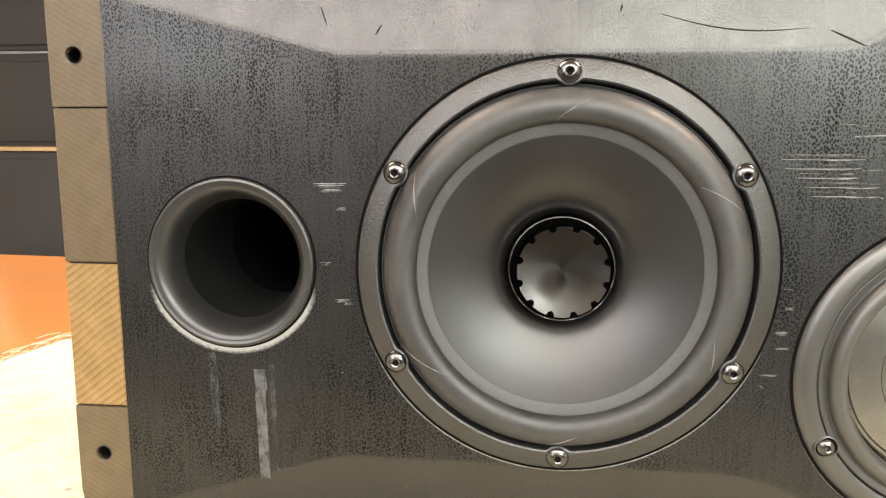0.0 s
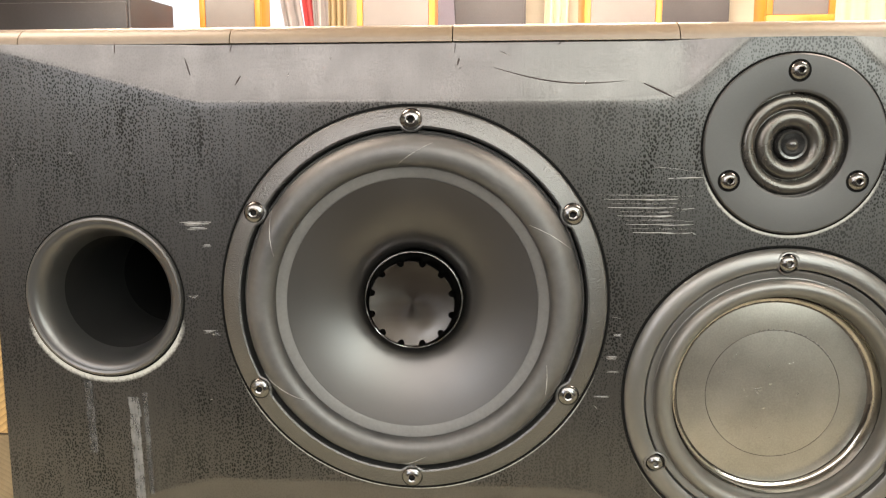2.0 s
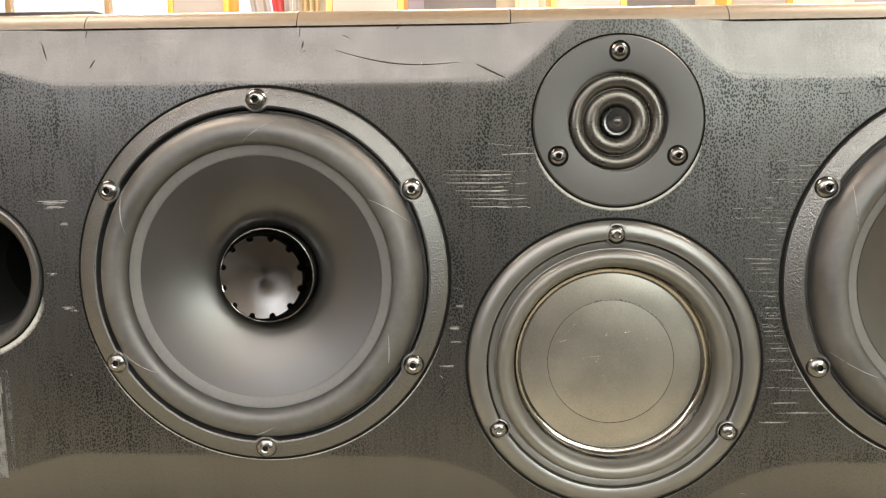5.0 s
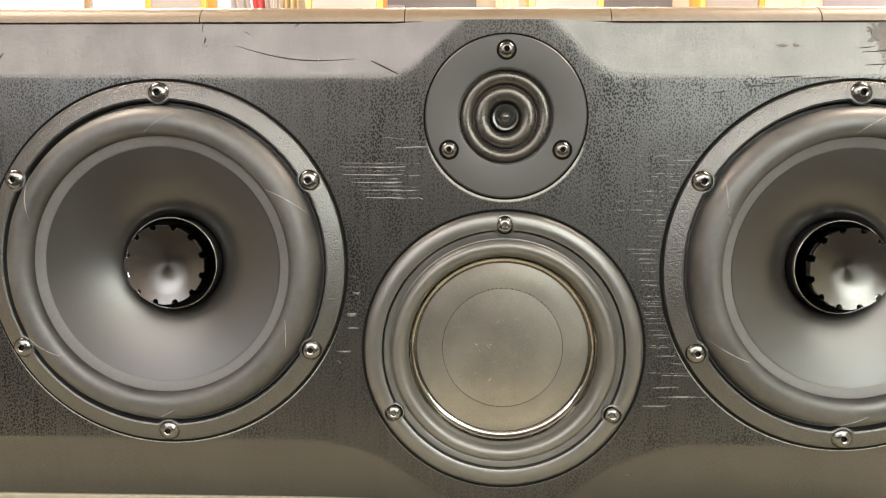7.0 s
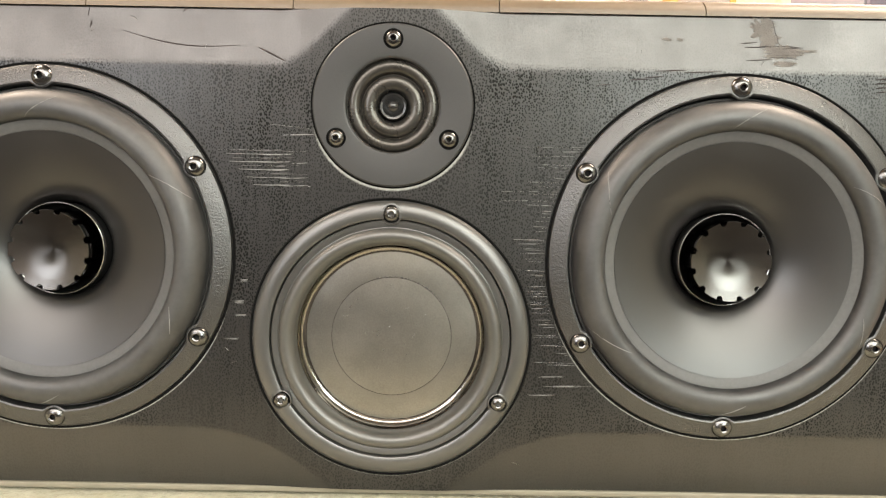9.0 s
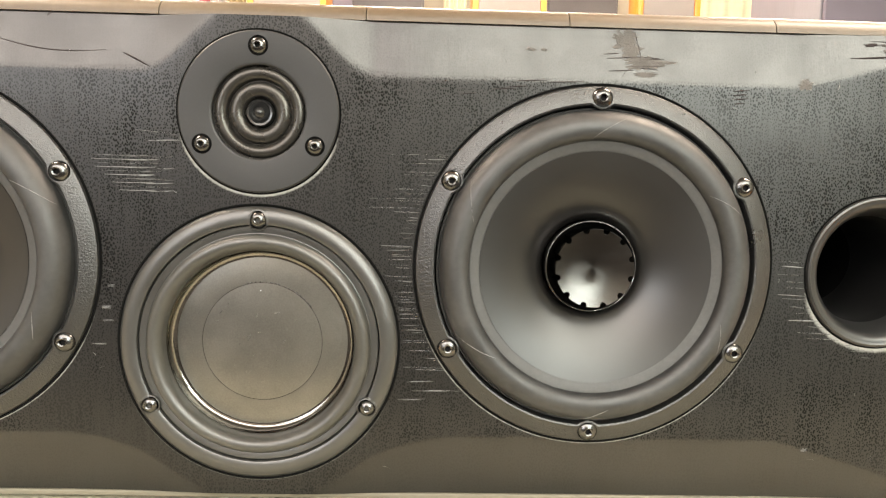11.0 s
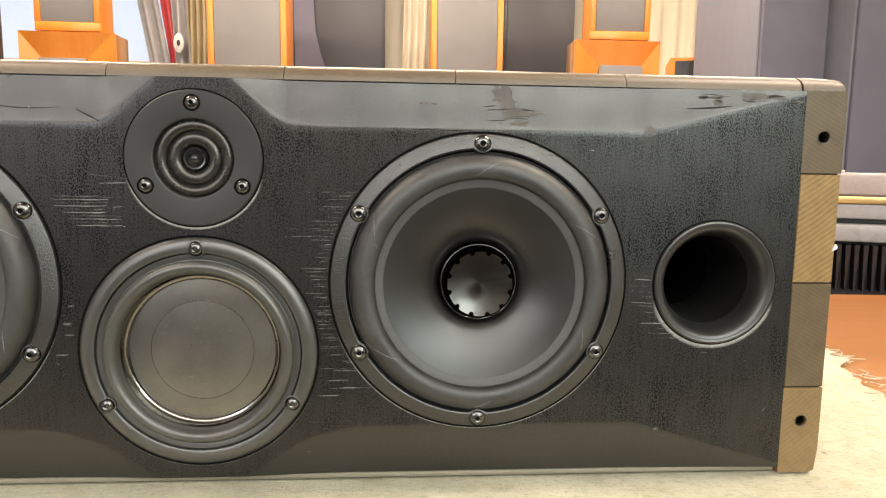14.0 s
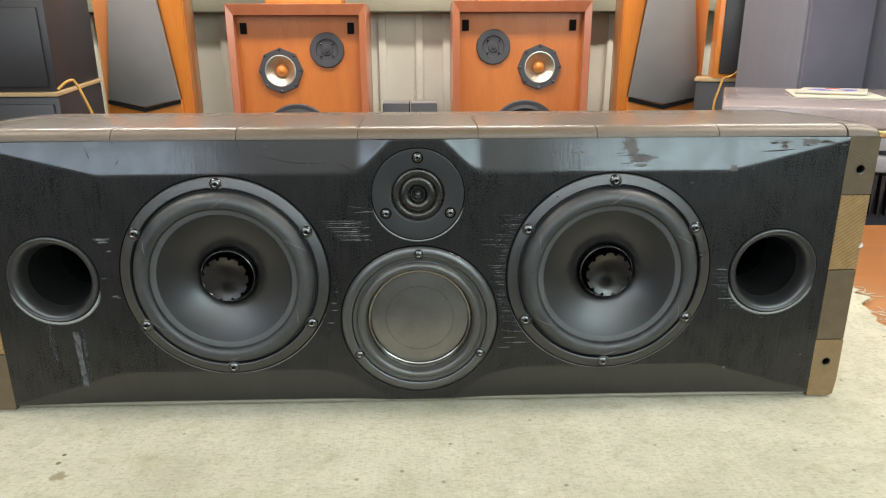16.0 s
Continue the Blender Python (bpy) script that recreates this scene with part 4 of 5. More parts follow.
def eared_ring(cx, cz, n=288):
    """The woofer's flange: a flat proud ring whose inner edge swells inward round each of the six screws."""
    bm = bmesh.new()
    loops = [[] for _ in range(8)]
    for i in range(n):
        a = 2 * math.pi * i / n
        d = (a + math.pi / 6) % (math.pi / 3) - math.pi / 6
        r_in, dx = 0.1006, 0.1052 * abs(math.sin(d))
        if dx < 0.0076:
            r_in = min(r_in, 0.1052 * math.cos(d) - math.sqrt(0.0076 ** 2 - dx * dx))
        for loop, r, y in zip(loops, (r_in, r_in, r_in + 0.0006, r_in + 0.0016, 0.1112, 0.1122, 0.1128, 0.1129), (0.0050, -0.0028, -0.0043, -0.0047, -0.0024, -0.0018, -0.0004, 0.0040)):
            loop.append(bm.verts.new((cx + r * math.sin(a), y, cz + r * math.cos(a))))
    for p, q in zip(loops, loops[1:]):
        for i in range(n):
            j = (i + 1) % n
            bm.faces.new((p[i], p[j], q[j], q[i]))
    return bm


def woofer(cx):
    cz = ZD
    w = part("woofer", eared_ring(cx, cz), M["frame"], spk, "eight-inch bass driver with textured black ring")
    part("surround", lathe([(0.0998, 0.0046), (0.0997, -0.0004), (0.0992, -0.0010), (0.0986, -0.0008), (0.0982, -0.0004)] + arc(0.0980, -0.0008, 0.0792, -0.0072, 0.0096, 18) + [(0.0785, -0.0072)], cx, cz, 144), M["rubber"], w, "rolled black rubber edge")
    # black floor deepens the shade between flange and surround
    part("gap_ring", lathe([(0.1012, 0.0036), (0.0940, 0.0036)], cx, cz, 96), M["shade_black"], w, "gap floor inside the ring, blackened for its shade")
    part("lip", lathe([(0.0789, -0.0074), (0.0745, -0.0064), (0.0729, -0.0056), (0.0724, -0.0030)], cx, cz, 144), M["glue"], w, "grey rubber lip")
    prof = [(0.0728, -0.0060), (0.064, -0.0036), (0.055, -0.0004), (0.047, 0.0030), (0.040, 0.0066), (0.035, 0.0098), (0.0318, 0.0130), (0.0300, 0.0170), (0.0293, 0.022), (0.0290, 0.026)]
    part("cone", lathe(prof, cx, cz, 144), M["cone"], w, "flared matt black cone")
    part("neck_ring", lathe([(0.0296, 0.0090), (0.0293, 0.0068), (0.0290, 0.0065), (0.0286, 0.0067), (0.0284, 0.0076)], cx, cz, 96), M["ring"], w, "thin bright ring round the plug")
    # bore and its floor get their shade from dark colour
    part("bore", lathe([(0.0284, 0.0077), (0.0282, 0.0250)], cx, cz, 72), M["socket"], w, "bore behind the plug, coloured dark for its shade")
    part("gap", lathe([(0.0282, 0.0170), (0.0, 0.0170)], cx, cz, 48), M["shade_black"], w)
    part("phase_plug", plug(cx, cz), M["plug"], w, "polished notched metal plug", angle=28)
    screws(w, cx, cz, 0.1052, 6, -0.0046, SCREW)
    for a, lean, r0, r1 in ((1.3, 0.23, 0.0930, 0.0800), (62.5, 0.27, 0.0968, 0.0815), (118.0, 0.19, 0.0925, 0.0840), (179.0, 0.18, 0.0966, 0.0885), (236.0, 0.28, 0.0968, 0.0835), (297.0, 0.25, 0.0960, 0.0825)):
        pts = []
        for i in range(8):
            t = i / 7
            r = r0 + (r1 - r0) * t
            pts.append((cx + r * math.sin(radians(a) + lean * (0.5 - t)), cz + r * math.cos(radians(a) + lean * (0.5 - t))))

        def roll(x, z, cx=cx, cz=cz):
            r = math.hypot(x - cx, z - cz)
            c = max(-1.0, min(1.0, 1 - 2 * (0.0980 - r) / 0.0188))
            t = math.acos(c) / math.pi
            return -0.0008 - 0.0064 * t - 0.0096 * math.sin(math.pi * t)
        streak(pts, 0.0006, M["scuff"], w, "crease", "pale crease across the rubber", depth=roll, lift=0.0003)
    return w


woofer(XA)
woofer(XB)


def midrange():
    cx, cz = 0.0, ZM
    ring = lathe([(0.0757, 0.010), (0.0757, -0.0012), (0.0760, -0.0027), (0.0772, -0.0034), (0.0805, -0.0036), (0.0838, -0.0029), (0.0862, -0.0013), (0.0876, 0.0006), (0.0877, 0.0045)], cx, cz, 144)
    m = part("midrange", ring, M["midframe"], spk, "five-inch midrange driver with satin black ring")
    part("gasket", lathe([(0.0750, 0.006), (0.0750, -0.0010), (0.0744, -0.0015), (0.0715, -0.0013), (0.0705, -0.0008)], cx, cz, 144), M["midframe"], m, "flat black gasket")
    part("surround", lathe([(0.0708, -0.0008)] + arc(0.0702, -0.0010, 0.0596, 0.0010, 0.0066, 14) + [(0.0592, 0.0020)], cx, cz, 144), M["mid_rubber"], m, "rolled black rubber edge")
    part("dish_edge", lathe([(0.0590, 0.0024), (0.0588, 0.0044), (0.0583, 0.0062), (0.0575, 0.0075), (0.0563, 0.0084), (0.0545, 0.0086)], cx, cz, 144), M["midedge"], m, "dark polished hollow wall of the dish")
    part("cone", lathe([(0.0545, 0.0083), (0.0480, 0.0076), (0.0390, 0.0072), (0.0384, 0.0072)], cx, cz, 144), M["midcone"], m, "shallow satin grey metal dish")
    part("seam", lathe([(0.0386, 0.0074), (0.0383, 0.0079), (0.0380, 0.0074)], cx, cz, 144), M["gouge"], m, "fine dark seam round the cap")
    part("cap", lathe([(0.0381, 0.0072), (0.030, 0.0066), (0.018, 0.0061), (0.008, 0.0059), (0.0, 0.0058)], cx, cz, 144), M["midcone"], m, "flat satin grey cap with scratches")
    for k in range(3):
        a = radians(120 * k)
        x, z = cx + 0.0789 * math.sin(a), cz + 0.0789 * math.cos(a)
        part("screw_well", lathe([(0.0058, -0.0036), (0.0064, -0.0034), (0.0067, -0.0024), (0.0067, 0.003)], x, z, 32), M["midframe"], m)
    screws(m, cx, cz, 0.0789, 3, -0.0036, SCREW_S)
    rng = random.Random(11)

    def dish(x, z):
        return 0.0058 + 0.0014 * (math.hypot(x - cx, z - cz) / 0.0384) ** 2
    for k in range(22):
        r, a, d, ln = 0.033 * math.sqrt(rng.random()), rng.uniform(0, 6.28), rng.gauss(0.2, 0.8), rng.uniform(0.0004, 0.0026) * rng.random() + 0.0003
        x, z = cx + r * math.sin(a), cz + r * math.cos(a)
        streak([(x + ln * t * math.cos(d), z + ln * t * math.sin(d) + 0.0006 * t * t) for t in (-1, -0.5, 0, 0.5, 1)], rng.uniform(0.0002, 0.0004), M["ring"], m, "scratch", depth=dish, lift=0.0001)
    for k in range(16):
        a = radians(-14 + 4.4 * k + rng.uniform(-1, 1))
        h = radians(rng.uniform(0.5, 1.9))
        streak([(cx + 0.0388 * math.sin(a + h * t), cz + 0.0388 * math.cos(a + h * t)) for t in (-1, 0, 1)], rng.uniform(0.0004, 0.0009), M["ring"], m, "scratch", depth=lambda x, z: 0.0072, lift=0.0001)


midrange()


def tweeter():
    cx, cz = 0.0, ZT
    plate = lathe([(0.0285, 0.0050), (0.0285, -0.0008), (0.0291, -0.0014), (0.0300, -0.0016), (0.0481, -0.0016), (0.0489, -0.0010), (0.0491, 0.0004), (0.0491, 0.0045)], cx, cz, 144)
    t = part("tweeter", plate, M["faceplate"], spk, "ring tweeter with flat matt black faceplate")
    part("horn_ring", lathe([(0.0286, 0.0030)] + arc(0.0278, 0.0030, 0.0200, 0.0036, 0.0034, 12), cx, cz, 120), M["dome"], t, "rounded bronze outer ring")
    part("diaphragm", lathe([(0.0200, 0.0038), (0.0196, 0.0046)] + arc(0.0192, 0.0046, 0.0092, 0.0060, 0.0042, 12) + [(0.0090, 0.0075)], cx, cz, 120), M["dome"], t, "rounded bronze inner ring")
    part("bullet", lathe([(0.0089, 0.0080), (0.0086, 0.0030), (0.0078, 0.0012), (0.0066, 0.0014), (0.0056, 0.0034), (0.0050, 0.0038), (0.0036, 0.0012), (0.0020, -0.0006), (0.0, -0.0012)], cx, cz, 72), M["bullet"], t, "small shiny black centre plug")
    for k in range(3):
        a = radians(120 * k)
        x, z = cx + 0.0397 * math.sin(a), cz + 0.0397 * math.cos(a)
        # raised black disc, painted as the shade of a recess round the screw
        part("screw_well", lathe([(0.0062, -0.0014), (0.0060, -0.0019), (0.0054, -0.0018), (0.0, -0.0017)], x, z, 32), M["shade_black"], t)
    screws(t, cx, cz, 0.0397, 3, -0.0022, SCREW_S)


tweeter()


def port(cx):
    prof = [(0.0486, 0.0035), (0.0486, -0.0008), (0.0480, -0.0019), (0.0468, -0.0023), (0.0455, -0.0016)]
    for i in range(13):
        a = 0.5 * math.pi * i / 12
        prof.append((0.0348 + 0.0104 * (1 - math.sin(a)), -0.0016 + 0.0290 * (1 - math.cos(a))))
    p = part("bass_port", lathe(prof[:15], cx, ZP, 120), M["port"], spk, "flared grey plastic bass reflex port")
    # same plastic, but coloured darker step by step as shade deepens
    part("throat", lathe(prof[14:] + [(0.0346, 0.085)], cx, ZP, 120), M["throat"], p, "port throat coloured darker for the shade inside")
    part("tube", lathe([(0.0346, 0.0845), (0.0345, 0.19), (0.0, 0.19)], cx, ZP, 64), M["shade_black"], p, "port tube coloured near black for its shade")


port(XPL)
port(XPR)

# no gap is cut: black rings on the baffle stand for its shade
for cx, cz, r in ((XA, ZD, 0.1134), (XB, ZD, 0.1134), (0, ZT, 0.0491), (0, ZM, 0.0877), (XPL, ZP, 0.0486), (XPR, ZP, 0.0486)):
    part("shadow_gap", lathe([(r - 0.0006, 0.003), (r - 0.0006, -0.0003), (r + 0.0010, -0.0003), (r + 0.0012, 0.0008)], cx, cz, 120), M["shade_black"], face, "black ring laid on as the shaded gap round a driver's rim")

# ---- wear on the baffle ----


def line(x0, z0, x1, z1, n=7, sag=0.0):
    return [(x0 + (x1 - x0) * i / (n - 1), z0 + (z1 - z0) * i / (n - 1) + sag * math.sin(math.pi * i / (n - 1))) for i in range(n)]


rng = random.Random(7)
streak(line(-0.165, 1.0325, -0.0925, 1.0245, 12, -0.0045), 0.0008, M["gouge"], face, "gouge", "long dark scratch")
streak(line(-0.0820, 1.0232, -0.0655, 1.0150, 6), 0.0012, M["gouge"], face, "gouge", "short dark scratch")
for x, z, ln, w, a in ((-0.185, 1.036, 0.004, 0.0016, 80), (-0.187, 1.044, 0.006, 0.0008, 85), (-0.342, 1.034, 0.011, 0.0012, 110), (-0.312, 1.026, 0.006, 0.0014, 60), (-0.317, 1.045, 0.005, 0.001, 80),
                       (-0.385, 1.045, 0.006, 0.001, 95), (-0.128, 1.046, 0.004, 0.001, 40)):
    dx, dz = ln * math.cos(radians(a)) / 2, ln * math.sin(radians(a)) / 2
    streak(line(x - dx, z - dz, x + dx, z + dz, 5), w * 0.7, M["gouge"], face, "gouge")
# rubbed strips under the port
for x, z0, z1, w, m in ((-0.3835, 0.8365, 0.8240, 0.0070, "rub"), (-0.3832, 0.8245, 0.7690, 0.0062, "rub"), (-0.3760, 0.8395, 0.7740, 0.0034, "rub_faint"), (-0.4115, 0.846, 0.800, 0.0050, "rub_faint")):
    bm = bmesh.new()
    n = 26
    rows = []
    for i in range(n + 1):
        z = z0 + (z1 - z0) * i / n
        wl, wr = w / 2 * (1 + 0.07 * rng.uniform(-1, 1)), w / 2 * (1 + 0.07 * rng.uniform(-1, 1))
        xc = x + 0.0015 * i / n
        rows.append([bm.verts.new((xc + o, front(xc, z) - d, z)) for o, d in ((-wl, 0.00006), (-wl * 0.8, 0.0002), (wr * 0.8, 0.0002), (wr, 0.00006))])
    for p, q in zip(rows, rows[1:]):
        for k in range(3):
            bm.faces.new((p[k], p[k + 1], q[k + 1], q[k]))
    part("rubbed_strip", bm, M[m], face, "pale rubbed strip below the port")
# rows of pale level scratches
for k in range(10):
    z = 0.9612 - 0.00235 * k
    for q in range(2 if k % 3 else 3):
        xa = -0.1045 + 0.0020 * k + 0.017 * q + rng.uniform(-0.003, 0.003)
        xb = min(xa + (0.047 - 0.0026 * k if not q else 0.020) + rng.uniform(-0.004, 0.004), -0.052)
        streak(line(xa, z - 0.0003 * q, xb, z + 0.0004 - 0.0003 * q, 9, -0.0003), 0.0004 + 0.0004 * rng.random(), M["scuff" if k % 2 else "scuff_faint"], face, "scratch", "pale level scratch")
streak(line(-0.067, 0.9705, -0.048, 0.9712, 6), 0.0008, M["scuff"], face, "scratch")
streak(line(-0.075, 0.9770, -0.050, 0.9745, 6), 0.0006, M["scuff_faint"], face, "scratch")
for k in range(60):
    z = 0.968 - 0.0031 * k * 0.75 - rng.uniform(0, 0.004)
    edge = XB - math.sqrt(max(0.1142 ** 2 - (z - ZD) ** 2, 0)) - 0.001
    ln = rng.uniform(0.006, 0.038) * (0.5 if k % 3 else 1.0)
    lim = math.sqrt(max(0.0885 ** 2 - (z - ZM) ** 2, 0)) + 0.002 if abs(z - ZM) < 0.0885 else 0.052
    x0 = max(edge - ln, lim)
    if edge - x0 > 0.003:
        streak(line(x0, z, edge, z + rng.uniform(-0.0005, 0.0005), 6), rng.uniform(0.0004, 0.0010), M["scuff_faint"], face, "scratch")
for k in range(16):
    z = 0.905 - 0.0042 * k + rng.uniform(-0.001, 0.001)
    x1 = XPR - math.sqrt(max(0.0490 ** 2 - (z - ZP) ** 2, 0)) - 0.001
    x0 = max(XB + math.sqrt(max(0.1142 ** 2 - (z - ZD) ** 2, 0)) + 0.003, x1 - rng.uniform(0.006, 0.022))
    if x1 - x0 > 0.003:
        streak(line(x0, z, x1, z - rng.uniform(0, 0.001), 6), rng.uniform(0.0004, 0.0010), M["scuff" if k % 4 == 1 else "scuff_faint"], face, "scratch")
for x, z, ln, w in ((-0.3395, 0.9430, 0.016, 0.0018), (-0.3385, 0.9400, 0.012, 0.0014), (-0.3330, 0.9300, 0.006, 0.0012), (-0.3425, 0.8990, 0.006, 0.0013), (-0.3330, 0.8780, 0.008, 0.0014), (-0.3300, 0.8765, 0.005, 0.001),
                    (-0.092, 0.8800, 0.006, 0.0012), (-0.095, 0.8665, 0.008, 0.0014), (-0.094, 0.858, 0.006, 0.001), (-0.100, 0.843, 0.010, 0.0008), (0.102, 0.822, 0.020, 0.0007), (0.112, 0.816, 0.026, 0.0008), (0.096, 0.810, 0.016, 0.0006),
                    (0.293, 0.9990, 0.006, 0.0008)):
    for q in range(3):
        dz, k = (q - 1) * w * 0.55, rng.uniform(0.6, 1.2)
        streak(line(x - ln * k / 2, z + dz, x + ln * k / 2, z + dz + 0.0003, 6), w * 0.45, M["scuff" if q else "scuff_faint"], face, "scratch")
for k in range(70):
    x, z = rng.uniform(-0.45, 0.45), rng.uniform(0.765, 1.045)
    if any((x - cx) ** 2 + (z - cz) ** 2 < (r + 0.013) ** 2 for cx, cz, r in HOLES):
        continue
    a, ln = rng.gauss(1.3, 0.9), rng.uniform(0.001, 0.006)
    streak(line(x, z, x + ln * math.cos(a), z + ln * math.sin(a), 5, 0.0004), rng.uniform(0.00025, 0.0006), M["scuff" if k % 4 == 0 else "scuff_faint"], face, "scratch")


def patch(cx, cz, w, h, seed, material, label=""):
    """A flaked patch with a ragged, upright-grained outline."""
    bm = bmesh.new()
    n = 72
    pts = []
    for i in range(n):
        a = 2 * math.pi * i / n
        k = 1 + 0.55 * noise.noise((math.cos(a) * 2.2, math.sin(a) * 2.2, seed)) + 0.65 * noise.noise((math.cos(a) * 6, math.sin(a) * 6, seed + 3))
        k = max(k, 0.25)
        pts.append((cx + w / 2 * k * math.cos(a), cz + h / 2 * k * math.sin(a)))
    c = bm.verts.new((cx, front(cx, cz) - 0.00025, cz))
    vs = [bm.verts.new((x, front(x, z) - 0.00015, z)) for x, z in pts]
    for i in range(n):
        bm.faces.new((c, vs[i], vs[(i + 1) % n]))
    part("bare_patch", bm, material, face, label)


patch(0.2250, 1.0405, 0.0135, 0.0125, 1.0, M["flake"], "dull patch where the lacquer flaked off")
patch(0.2285, 1.0335, 0.0115, 0.0095, 2.0, M["flake"])
patch(0.2365, 1.0258, 0.0250, 0.0080, 3.0, M["flake"])
patch(0.2450, 1.0265, 0.0190, 0.0022, 3.6, M["flake"])
patch(0.2375, 1.0185, 0.0125, 0.0034, 4.0, M["flake"])
patch(0.3380, 1.0148, 0.0085, 0.0068, 5.0, M["flake"], "small dull smudge at the bevel's edge")
patch(0.4190, 1.0425, 0.0200, 0.0050, 7.0, M["flake"])
for x, z, w, h, s in ((0.3860, 1.0425, 0.0190, 0.0036, 6.0), (0.3920, 1.0370, 0.0100, 0.0030, 8.0), (0.4170, 1.0390, 0.0110, 0.0018, 9.0), (0.4420, 1.0425, 0.0200, 0.0026, 10.0), (0.4480, 1.0385, 0.0120, 0.0016, 11.0)):
    for q in range(4):
        patch(x + w * rng.uniform(-0.5, 0.5), z + h * rng.uniform(-0.7, 0.5), w * rng.uniform(0.3, 0.7), h * rng.uniform(0.35, 0.9), s + 0.37 * q, M["flake" if q % 2 else "gouge"])
streak(line(0.3660, 1.0322, 0.4010, 1.0346, 9, -0.0006), 0.0015, M["gouge"], face, "gouge", "dark level scratch")
for x0, z0, x1, z1 in ((0.2185, 1.0440, 0.2200, 1.0375), (0.2200, 1.0375, 0.2230, 1.0350), (0.2310, 1.0450, 0.2325, 1.0380), (0.2325, 1.0380, 0.2345, 1.0300), (0.2240, 1.0292, 0.2490, 1.0285), (0.2280, 1.0222, 0.2450, 1.0215), (0.3780, 1.0432, 0.3990, 1.0415)):
    streak(line(x0, z0, x1, z1, 6, 0.0006), 0.0006, M["gouge"], face, "gouge")
for x, z, ln in ((0.222, 1.0285, 0.018), (0.236, 1.0235, 0.020), (0.216, 1.0310, 0.010), (0.240, 1.0280, 0.014), (0.222, 1.0205, 0.016), (0.2970, 1.0100, 0.010), (0.2965, 1.0075, 0.009), (0.2975, 1.0050, 0.009), (0.2965, 1.0022, 0.007),
                 (0.168, 1.0130, 0.020), (0.150, 1.0075, 0.014), (0.188, 1.0125, 0.022), (0.158, 1.0090, 0.012), (0.128, 1.0040, 0.010)):
    streak(line(x - ln / 2, z - 0.0003, x + ln / 2, z + 0.0006, 7), 0.0007, M["gouge"], face, "gouge")
for x, z, w in ((0.166, 1.0325, 0.006), (0.174, 1.0325, 0.004)):
    patch(x, z, w, 0.0022, 12.0 + w, M["flake"])
patch(0.3545, 0.7800, 0.0040, 0.0030, 14.0, M["scuff_faint"], "small pale chip")

# ---- loudspeakers across the room ----


def octagon_flange(cx, cz, r_out, r_in, y_back, y_front):
    """An eight-sided plate with a round opening."""
    bm = bmesh.new()
    rings = [[], [], [], []]
    for i in range(48):
        a = 2 * math.pi * i / 48
        ro = r_out * math.cos(math.pi / 8) / math.cos(a % (math.pi / 4) - math.pi / 8)
        for ring, r, y in zip(rings, (ro, ro - 0.003, r_in, r_in), (y_back, y_front, y_front, y_back)):
            ring.append(bm.verts.new((cx + r * math.sin(a), y, cz + r * math.cos(a))))
    for p, q in zip(rings, rings[1:]):
        for i in range(48):
            j = (i + 1) % 48
            bm.faces.new((p[i], p[j], q[j], q[i]))
    return bm


